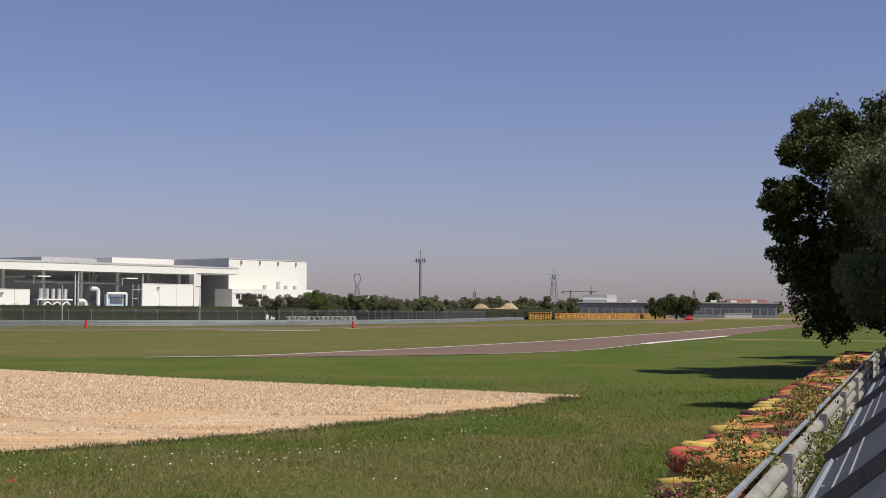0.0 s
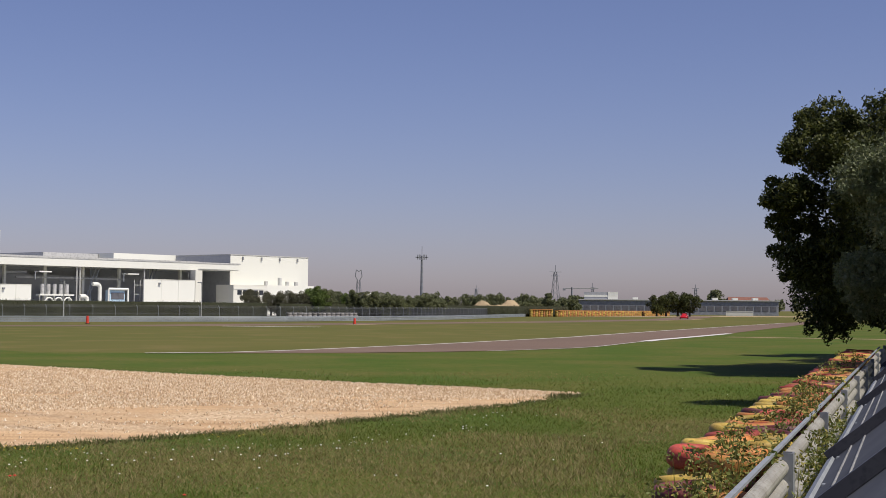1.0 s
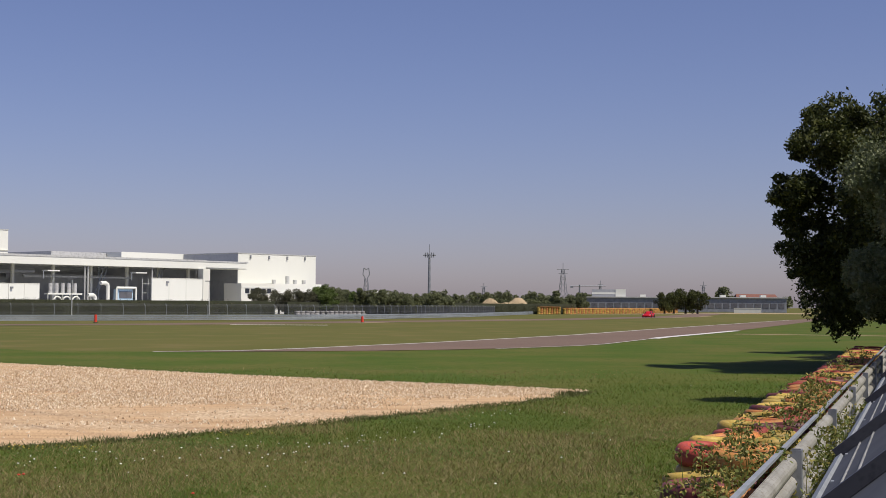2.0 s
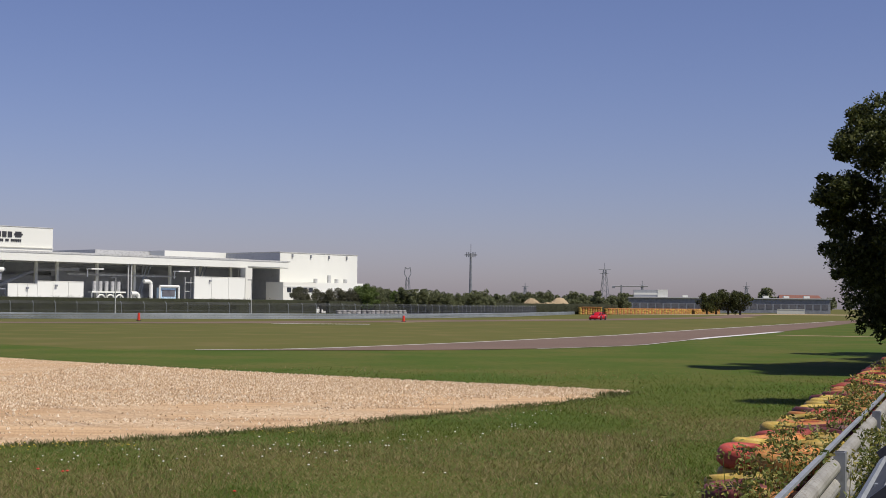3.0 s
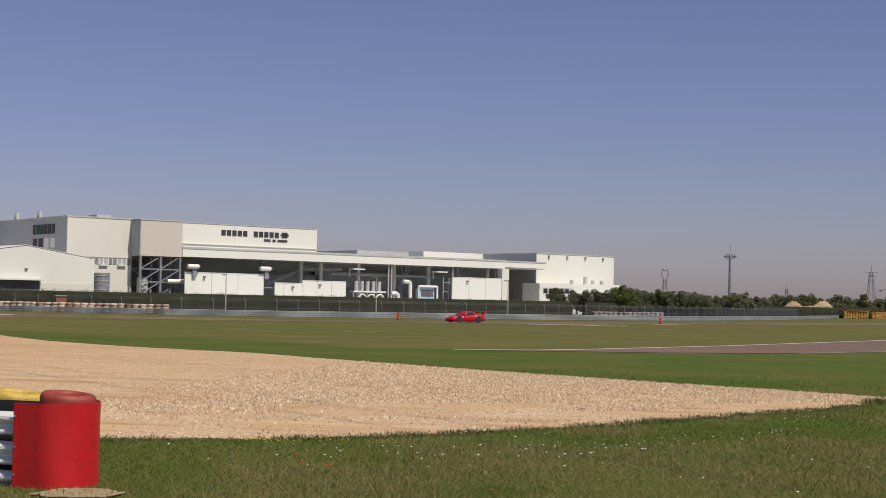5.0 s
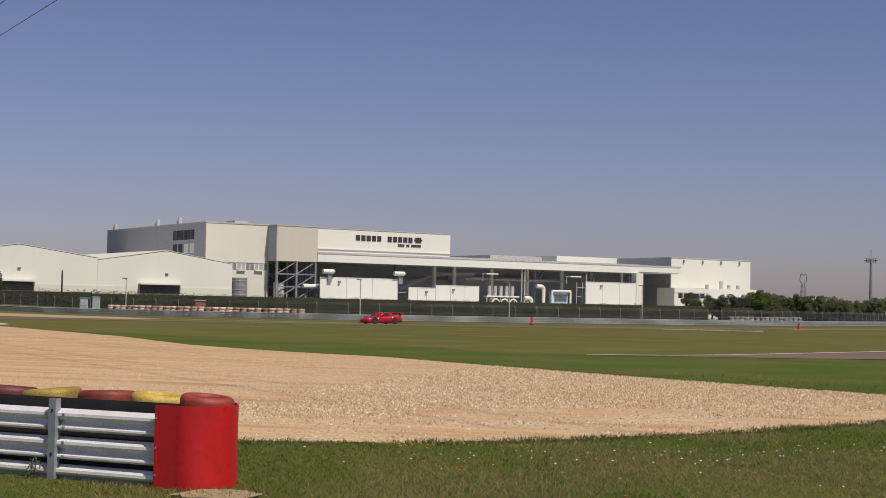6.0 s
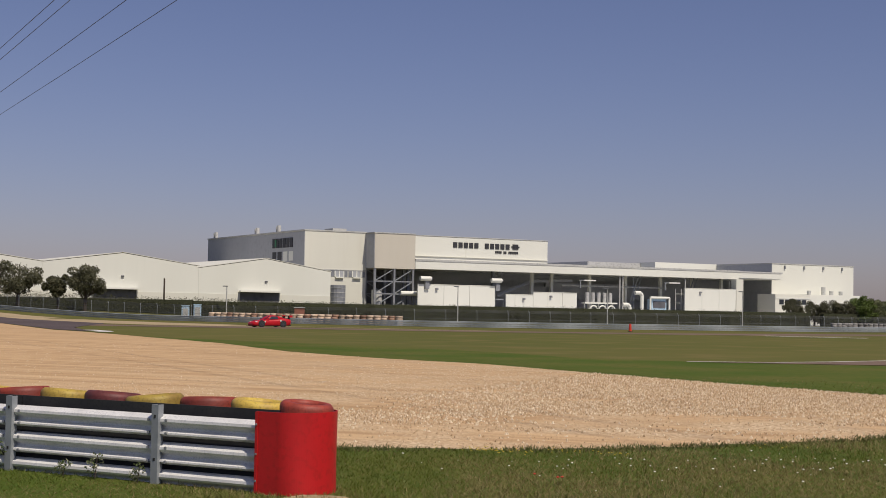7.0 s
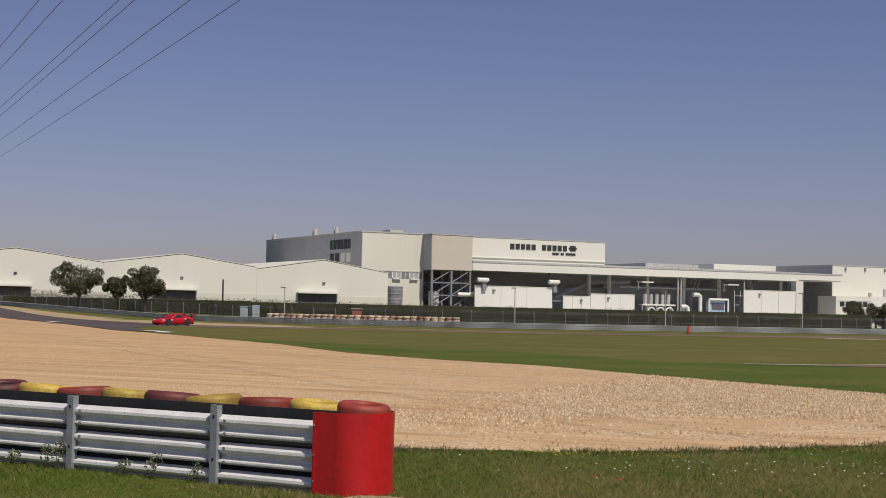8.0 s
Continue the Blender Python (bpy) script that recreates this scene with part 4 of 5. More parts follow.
def far_rail():
    rail = empty("track_guardrail", Matrix(), "long three-beam galvanised guardrail along the track", "guardrail")
    pts = along(RAIL, 6)
    prof = [(0.0, -0.1), (0.08, -0.06), (0.0, 0.0), (0.08, 0.06), (0.0, 0.1)]
    for z in (0.6, 0.355, 0.11):
        bm = bmesh.new()
        beam(bm, pts, z, -1, prof)
        solid(part("beam", bm, M_RAILFAR, rail), 0.01)
    me = None
    for p in along(RAIL, 4):
        if me is None:
            ob = part("post", boxes((-0.06, 0.06, 0.0, 0.1, -0.05, 0.74)), M_STEELPOST, rail)
            me = ob.data
        else:
            ob = new("post", me)
            ob.parent = rail
        ob.matrix_basis = Matrix.Translation((p.x, p.y + 0.12, land(p.x, p.y)))
    # fence a few metres behind
    fence = empty("wire_fence", Matrix(), "grey wire-mesh fence with cranked steel posts", "fence")
    line = [(-163, 192.5), (-150, 187), (-138, 183), (-124, 179.5), (-107, 174.5), (-89, 172), (-73, 172.5), (-62, 177), (-54, 187), (-33, 210), (-22, 233), (-11, 270), (-2, 322), (7, 380), (18, 455)]
    c = along(line, 3.6)
    me = None
    for p in c:
        if me is None:
            bm = bmesh.new()
            rod(bm, (0, 0, 0), (0, 0, 1.85), 0.03, 5)
            rod(bm, (0, 0, 1.85), (-0.2, 0.15, 2.12), 0.035, 5)
            ob = part("post", bm, M_STEELPOST, fence)
            me = ob.data
        else:
            ob = new("post", me)
            ob.parent = fence
        ob.matrix_basis = Matrix.Translation((p.x, p.y, land(p.x, p.y)))
    bm = bmesh.new()
    fine = along(line, 0.22)
    g = [Vector((p.x, p.y, land(p.x, p.y))) for p in fine]
    verts, faces = [], []
    def strand(a, b, w):
        k = len(verts)
        s = (b - a).cross(Vector((0.5, 0.8, 0))).normalized() * w
        verts.extend([a - s, a + s, b + s, b - s])
        faces.append((k, k + 1, k + 2, k + 3))
    for p, q in zip(g, g[1:]):
        for i in range(6):
            z0, z1 = 0.05 + i * 0.3, 0.05 + (i + 1) * 0.3
            strand(p + Vector((0, 0, z0)), q + Vector((0, 0, z1)), 0.014)
            strand(p + Vector((0, 0, z1)), q + Vector((0, 0, z0)), 0.014)
    for z in (0.06, 0.95, 1.84, 1.96, 2.08):
        for p, q in zip(g[::16], g[16::16]):
            strand(p + Vector((0, 0, z)), q + Vector((0, 0, z)), 0.014)
    bm.free()
    tagged(mesh_of("wire_mesh", [tuple(v) for v in verts], faces, mat("grey_wire", (0.15, 0.156, 0.168), None, 0.7, 1, 5, 0.0), fence), kind="stuff")


far_rail()


def hedge():
    rng = np.random.RandomState(31)
    h = empty("hedge", FACADE, "long dark trimmed hedge before the factory", "hedge")
    for k, (x0, x1, top) in enumerate(((-96, -60, 3.0), (-60, -15, 3.15), (-15, 35, 3.1), (35, 71, 3.05), (74.5, 130, 2.95), (130, 178, 3.0))):
        cl = []
        n = int((x1 - x0) / 0.7)
        for i in range(n):
            x = x0 + (x1 - x0) * (i + 0.5) / n
            y = -38 + 0.5 * max(0.0, -60 - x)
            b = top + rng.uniform(-0.12, 0.1) + land(*(FACADE @ Vector((x, y, 0))).xy)
            cl.append((x, y + rng.uniform(-0.3, 0.3), b * 0.48, 0.8, 1.0, b * 0.48))
        leaf_cloud("foliage", cl, int(n * 420), 0.105, M_LEAF3, h, 300 + k, kind="stuff")
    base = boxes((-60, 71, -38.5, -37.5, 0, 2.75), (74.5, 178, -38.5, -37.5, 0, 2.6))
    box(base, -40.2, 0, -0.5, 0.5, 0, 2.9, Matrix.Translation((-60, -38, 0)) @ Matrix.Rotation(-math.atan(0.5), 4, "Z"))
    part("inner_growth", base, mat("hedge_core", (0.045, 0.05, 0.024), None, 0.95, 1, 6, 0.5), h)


hedge()


def far_tyre_walls():
    rng = np.random.RandomState(41)
    def row(pts, step, n_up, cols, label, group, sc=1.0):
        for i, p in enumerate(along(pts, step)):
            c = cols[i % len(cols)]
            tyre_stack(p.x, p.y, land(p.x, p.y), [c] * n_up, label, group, FAR_TYRES, 0.3, rng, 0.04, sc)
    row([(15.5, 374), (21, 381)], 1.15, 6, [1, 2], "tall stack of orange and yellow tyres at the trackside", "far tyre wall", 1.3)
    row([(22.5, 382), (44.8, 430), (65.3, 486)], 1.35, 5, [1, 2, 1, 2], "tall stack of orange and yellow tyres at the trackside", "far tyre wall", 1.3)
    for x0, y0, x1, y1, z in ((15.4, 373.2, 21, 380.2, 1.81), (22.5, 381.2, 65.4, 485, 1.51)):
        bm = bmesh.new()
        v = Vector((x1 - x0, y1 - y0))
        box(bm, 0, v.length, -0.5, 0.6, z, z + 0.14, Matrix.Translation((x0, y0 + 0.6, 0)) @ Matrix.Rotation(math.atan2(v.y, v.x), 4, "Z"))
        ob = empty("belt_top", Matrix(), "orange rubber belt laid over the tyre wall", "belt", "belts on the tyre wall")
        part("sheet", bm, M_TYRES[2], ob)
    row([(-99.5, 167.4), (-89, 166.3), (-80, 166.0), (-72.5, 166.4)], 1.0, 4, [4, 4, 4, 5], "stack of faded peach-white tyres behind the rail", "corner tyre wall", 1.4)
    row([(-25.5, 208), (-17.5, 224)], 1.3, 4, [6], "stack of faded white tyres behind the rail", "middle tyre wall", 1.3)


far_tyre_walls()

for x, y, hgt in ((-41.8, 160.5, 0.88), (-13.8, 176.5, 0.75)):
    c = empty("marker_post", Matrix.Translation((x, y, 0)), "upright red plastic track marker post", "marker", "red track markers")
    part("base", rods(((0, 0, 0), (0, 0, 0.06), 0.28, 12)), M_BLACK, c)
    part("column", rods(((0, 0, 0.06), (0, 0, hgt), 0.17, 12, 0.13)), M_REDPAINT, c)


# ---- lamps, mast, pylons, wires ----
def polar(az, d):
    return -math.sin(radians(az)) * d, math.cos(radians(az)) * d


for az, hgt in ((31.75, 1.9), (31.3, 2.1)):
    x, y = polar(az, 212)
    bo = empty("site_booth", Matrix.Translation((x, y, land(x, y))) @ Matrix.Rotation(radians(az), 4, "Z"), "pale blue plastic site booth behind the fence", "booth", "site booths")
    bm = boxes((-0.55, 0.55, 0, 1.1, 0, hgt))
    bmesh.ops.bevel(bm, geom=bm.edges[:], offset=0.08, segments=2, affect="EDGES")
    part("body", bm, M_BLUE, bo)
    part("roof", boxes((-0.6, 0.6, -0.05, 1.15, hgt + 0.003, hgt + 0.1)), M_BLUE, bo)
    part("door", boxes((-0.38, 0.38, -0.04, -0.003, 0.15, hgt - 0.35)), M_ROOF, bo)
x, y = polar(27.4, 192)
hut = empty("marshal_box", Matrix.Translation((x, y, land(x, y))) @ Matrix.Rotation(radians(27), 4, "Z"), "small faded red marshal box behind the tyre wall", "box")
part("body", boxes((-0.65, 0.65, 0, 1.0, 0, 1.95)), mat("faded_red_boards", (0.3, 0.12, 0.08), (0.24, 0.1, 0.07), 0.8, 1, 12, 0.1), hut)
part("roof", boxes((-0.75, 0.75, -0.1, 1.1, 1.953, 2.05)), M_ROOF, hut)


for az, d, hgt in ((21.27, 250, 6.0), (15.48, 252, 6.1), (10.36, 268, 6.2), (30.2, 240, 5.2)):
    x, y = polar(az, d)
    lp = empty("lamp_post", Matrix.Translation((x, y, 0)), "thin grey lamp post beside the hedge", "lamp post", "yard lamp posts")
    part("pole", rods(((0, 0, 0), (0, 0, hgt), 0.11, 6, 0.07)), M_ROOF, lp)
    part("head", boxes((-0.7, 0.1, -0.15, 0.15, hgt - 0.05, hgt + 0.1)), M_DULLSTEEL, lp)
x, y = polar(32.57, 246)
pl = empty("wooden_pole", Matrix.Translation((x, y, 0)), "dark wooden pole before the white sheds", "pole")
part("pole", rods(((0, 0, 0), (0, 0, 6.4), 0.17, 8, 0.13)), M_TRUNK, pl)

x, y = polar(1.88, 600)
ms = empty("antenna_mast", Matrix.Translation((x, y, 0)), "tall grey telecom mast with antenna panels", "mast")
part("pole", rods(((0, 0, 0), (0, 0, 23.2), 0.75, 10, 0.45), ((0, 0, 23.2), (0, 0, 27), 0.12, 6)), M_DULLSTEEL, ms)
for k in range(6):
    a = k * math.pi / 3
    part("antenna", boxes((math.cos(a) * 1.7 - 0.2, math.cos(a) * 1.7 + 0.2, math.sin(a) * 1.7 - 0.2, math.sin(a) * 1.7 + 0.2, 21.6, 23.6)), M_DULLSTEEL, ms)
part("platform", boxes((-2.6, 2.6, -0.2, 0.2, 22.3, 22.7), (-0.2, 0.2, -2.2, 2.2, 21.4, 21.7)), M_DULLSTEEL, ms)


def pylon(az, d, hgt, foot, label, ring=False):
    x, y = polar(az, d)
    p = empty("lattice_pylon", Matrix.Translation((x, y, 0)) @ Matrix.Rotation(radians(az + 20), 4, "Z"), label, "pylon", "distant pylons")
    th = d * 0.0002
    c = ((-1, -1), (1, -1), (1, 1), (-1, 1))
    top = hgt * (0.72 if ring else 0.86)
    n = 7
    w = lambda z: foot * (1 - z / hgt) * 0.36 + foot * 0.05
    for i, j in c:
        part("leg", rods(((i * w(0), j * w(0), 0), (i * w(top), j * w(top), top), th)), M_DULLSTEEL, p)
    bm = bmesh.new()
    for k in range(n):
        z0, z1 = top * k / n, top * (k + 1) / n
        for q in range(4):
            a, b = c[q], c[(q + 1) % 4]
            rod(bm, (a[0] * w(z0), a[1] * w(z0), z0), (b[0] * w(z1), b[1] * w(z1), z1), th * 0.6, 4)
    part("bracing", bm, M_DULLSTEEL, p)
    if ring:
        bm = bmesh.new()
        pts = [(-0.4, 0, top), (-1.7, 0, top + hgt * 0.1), (-1.2, 0, hgt * 0.97), (0, 0, hgt * 0.93), (1.2, 0, hgt * 0.97), (1.7, 0, top + hgt * 0.1), (0.4, 0, top)]
        for a, b in zip(pts, pts[1:]):
            rod(bm, a, b, th * 1.6, 5)
        part("head", bm, M_DULLSTEEL, p)
    else:
        part("arm", rods(((-foot * 0.55, 0, top), (foot * 0.55, 0, top), th), ((-foot * 0.4, 0, top * 0.9), (foot * 0.4, 0, top * 0.9), th), ((0, 0, top), (0, 0, hgt), th)), M_DULLSTEEL, p)


pylon(4.33, 700, 20.3, 4.0, "dark lattice pylon with a ring-shaped head", True)
pylon(-3.31, 900, 28.5, 7.0, "distant grey lattice pylon")
pylon(-0.24, 1200, 20.5, 5.0, "distant grey lattice pylon")
pylon(-4.75, 1200, 23.0, 4.0, "distant grey lattice pylon")
pylon(-8.68, 1200, 22.5, 5.0, "distant grey lattice pylon")
x, y = polar(-3.95, 900)
cr = empty("tower_crane", Matrix.Translation((x, y, 0)), "distant yellow-grey tower crane", "crane")
part("mast", rods(((0, 0, 0), (0, 0, 15.2), 0.5, 4)), M_DULLSTEEL, cr)
part("jib", rods(((-5.5, 0, 14.4), (16, 0, 14.6), 0.3, 4)), M_DULLSTEEL, cr)
part("counterweight", boxes((-5.6, -3.9, -0.6, 0.6, 13.2, 14.3)), M_DULLSTEEL, cr)

for off, zz in ((16.8, 26.0), (18.5, 26.0), (22.5, 26.0), (23.6, 26.0), (27.5, 26.0), (31.0, 26.0)):
    p0 = Vector((0.672, 0.740)) * off
    dr = Vector((-0.740, 0.672))
    bm = bmesh.new()
    span = [-160 + i * 40 for i in range(13)]
    tube(bm, [Vector((p0.x + dr.x * s, p0.y + dr.y * s, zz + 0.00002 * (s - 75) ** 2 - 0.02)) for s in span], 0.028)
    w = empty("power_line", Matrix(), "thin dark overhead power cable", "cable", "overhead cables")
    part("cable", bm, M_WIRE, w)

# ---- trees and shrubs in the distance ----
for az, d, h_, r, s in ((37.95, 238, 8.3, 4.0, 51), (36.5, 240, 6.3, 2.2, 52), (35.5, 238, 7.7, 3.4, 53)):
    x, y = polar(az, d)
    tree("round_tree", x, y, h_ - land(x, y) + 0.3, r, M_LEAF6, 9000, 0.17, s, "round dark-green tree before the white sheds", "trees by the sheds", low=0.28)
for k, (az, d, h_, r) in enumerate(((8.5, 318, 5.7, 2.4), (7.7, 322, 5.4, 2.7), (7.15, 322, 5.5, 2.9), (6.6, 322, 5.3, 2.7))):
    x, y = polar(az, d)
    tree("shrub", x, y, h_, r, M_LEAF6, 12000, 0.13, 60 + k, "clipped round dark shrub before the white block", "shrubs by the block", low=0.02, category="shrub", lobes=34)
rng = np.random.RandomState(77)
az = 6.05
k = 0
while az > 1.2:
    x, y = polar(az, 325 + rng.uniform(-8, 22))
    h_ = 6.2 - (6.05 - az) * 0.42 + rng.uniform(-0.7, 0.7)
    tree("bushy_tree", x, y, h_, rng.uniform(2.0, 3.2), M_LEAF5 if k in (0, 1, 5) else M_LEAF4, 9000, 0.15, 80 + k, "leafy green tree in the belt beyond the track", "tree belt", low=0.03, lobes=26)
    az -= rng.uniform(0.2, 0.34)
    k += 1
az = 1.5
while az > -4.4:
    x, y = polar(az, 560 + rng.uniform(-20, 60))
    h_ = 7.0 + rng.uniform(-1.6, 1.8)
    tree("bushy_tree", x, y, h_, rng.uniform(2.8, 4.6), M_LEAF4, 2600, 0.34, 120 + k, "dark tree in the distant tree line", "distant tree line", low=0.03)
    az -= rng.uniform(0.2, 0.36)
    k += 1
az = -8.9
while az > -16:
    x, y = polar(az, 930 + rng.uniform(-40, 60))
    tree("bushy_tree", x, y, 9.5 + rng.uniform(-2, 1.5), rng.uniform(4, 6.5), M_LEAF4, 900, 0.8, 160 + k, "dark tree behind the distant hall", "trees behind the hall", low=0.03)
    az -= rng.uniform(0.4, 0.8)
    k += 1
x, y = polar(-9.45, 900)
tree("cedar_tree", x, y, 14.5, 5.5, M_LEAF4, 1600, 0.7, 200, "tall dark cedar rising over the distant hall", low=0.1)
for k, (az, d, h_, r) in enumerate(((-7.2, 452, 6.6, 3.6), (-7.55, 456, 7.6, 4.2), (-8.0, 458, 7.6, 4.4), (-8.45, 456, 7.2, 4.0))):
    x, y = polar(az, d)
    tree("round_tree", x, y, h_, r, M_LEAF, 5000, 0.22, 210 + k, "dense round dark tree at the end of the tyre wall", "trees at the tyre wall", low=0.02)


# ---- distant buildings ----
def far_hall():
    m = Matrix.Rotation(radians(-4.0), 4, "Z") @ Matrix.Translation((0, 600, 0))
    f = empty("distant_hall", m, "long low grey hall with window bands", "building")
    part("wall", boxes((0, 82, 0, 20, 0, 5.7)), M_DULLSTEEL, f)
    part("roof", boxes((-0.5, 82.5, -0.6, 20.5, 5.7, 6.1)), M_ROOF, f)
    for i in range(26):
        part("window", boxes((1.2 + i * 3.1, 3.6 + i * 3.1, -0.1, -0.003, 1.6, 3.6)), M_DARKWALL, f)
    part("upper_floor", boxes((4.5, 18.0, 2, 16, 6.1, 9.0)), M_GREYWALL, f)
    part("upper_band", boxes((4.5, 14, 1.9, 1.997, 7.0, 7.8)), M_WHITE, f)
    part("white_block", boxes((14.0, 18.1, 1.8, 14, 6.1, 9.1)), M_WHITE, f)
    for i in range(7):
        part("skylight", boxes((24 + i * 8, 26.2 + i * 8, 2, 6, 6.1, 7.0)), M_WHITE, f)
    w = empty("distant_wall", Matrix.Rotation(radians(-8.9), 4, "Z") @ Matrix.Translation((0, 560, 0)), "low pale boundary wall beyond the track", "wall")
    part("wall", boxes((9, 19, 0, 0.3, 0, 1.6)), M_CREAM, w)
    part("coping", boxes((9, 19, -0.1, 0.4, 1.6, 1.75)), M_WHITE, w)


far_hall()


def house(az, d, w, eave, ridge, wall, roof, label, group=""):
    x, y = polar(az, d)
    h = empty("house", Matrix.Translation((x, y, 0)) @ Matrix.Rotation(radians(az + 15), 4, "Z"), label, "house", group)
    part("wall", boxes((-w / 2, w / 2, 0, w * 0.8, 0, eave)), wall, h)
    bm = bmesh.new()
    a = [bm.verts.new(p) for p in ((-w / 2 - 0.4, -0.4, eave), (w / 2 + 0.4, -0.4, eave), (w / 2 + 0.4, w * 0.8 + 0.4, eave), (-w / 2 - 0.4, w * 0.8 + 0.4, eave), (-w * 0.42, w * 0.4, ridge), (w * 0.42, w * 0.4, ridge))]
    for f in ((0, 1, 5, 4), (1, 2, 5), (2, 3, 4, 5), (3, 0, 4), (3, 2, 1, 0)):
        bm.faces.new([a[i] for i in f])
    part("roof", bm, roof, h)
    for k in (-0.25, 0.2):
        part("window", boxes((w * k, w * k + 1.1, -0.08, -0.003, eave - 2.0, eave - 0.7)), M_GLASS, h)


M_TILE = mat("red_roof_tiles", (0.22, 0.09, 0.06), (0.17, 0.075, 0.055), 0.8, 0.5, 6, 0.2)
for k, (az, w) in enumerate(((-10.2, 9), (-10.7, 11), (-11.2, 8))):
    house(az, 880 + 12 * k, w, 7.6, 9.9, M_CREAM, M_TILE, "distant cream house with a red tiled roof", "distant houses")
house(3.72, 372, 4.0, 4.2, 5.6, M_WHITE, M_WHITE, "small white hut among the trees")


def van(az, d):
    x, y = polar(az, d)
    v = empty("white_van", Matrix.Translation((x, y, 0)), "small white box van parked beyond the fence", "van")
    bm = boxes((-1.6, 1.4, -0.9, 0.9, 0.4, 3.3), (1.4, 2.4, -0.85, 0.85, 0.4, 1.6))
    bmesh.ops.bevel(bm, geom=bm.edges[:], offset=0.15, segments=2, affect="EDGES")
    part("body", bm, M_WHITE, v)
    for i in (-1.0, 1.6):
        for j in (-0.85, 0.85):
            part("wheel", rods(((i, j - 0.1, 0.35), (i, j + 0.1, 0.35), 0.35, 12)), M_BLACK, v)


van(1.12, 420)


def mound():
    rng = np.random.RandomState(9)
    x, y = polar(-1.15, 500)
    n = 26
    verts, faces = [], []
    for j in range(9):
        for i in range(n):
            u, v = i / (n - 1), j / 8
            z = 5.6 * math.sin(math.pi * u) ** 0.6 * math.sin(math.pi * v) * (0.65 + 0.35 * math.sin(u * 17) * math.cos(v * 5)) + rng.uniform(0, 0.35)
            verts.append((x - 14 + 28 * u, y + 10 * v, z if 0 < j < 8 else -0.1))
    for j in range(8):
        for i in range(n - 1):
            k = j * n + i
            faces.append((k, k + 1, k + n + 1, k + n))
    tagged(mesh_of("soil_mound", verts, faces, M_SAND), "heaped pale earth mound beyond the track", "mound")


mound()


# ---- red racing car: local y forward ----
M_CAR = mat("red_car_paint", (0.48, 0.009, 0.018), (0.44, 0.009, 0.016), 0.42, 1.5, 10, 0.0, third=(0.55, 0.012, 0.018), local=True, spec=0.35)
M_RIM = mat("dark_rim", (0.1, 0.1, 0.11), None, 0.4, 5, 20, 0.0, metal=0.6, local=True)
M_LIGHT = mat("lamp_lens", (0.8, 0.8, 0.78), (0.7, 0.7, 0.7), 0.1, 3, 10, 0.0, local=True)


def loft(bm, stations):
    """Skin between mirrored cross sections: (y, [(x, z), ...] from the sill up to the middle)."""
    rows = []
    for y, sec in stations:
        full = [(x, z) for x, z in sec] + [(-x, z) for x, z in sec[::-1] if x > 1e-4]
        rows.append([bm.verts.new((x, y, z)) for x, z in full])
    n = len(rows[0])
    for a, b in zip(rows, rows[1:]):
        for j in range(n):
            k = (j + 1) % n
            bm.faces.new((a[j], a[k], b[k], b[j]))
    bm.faces.new(rows[0])
    bm.faces.new(rows[-1][::-1])
    bmesh.ops.recalc_face_normals(bm, faces=bm.faces)


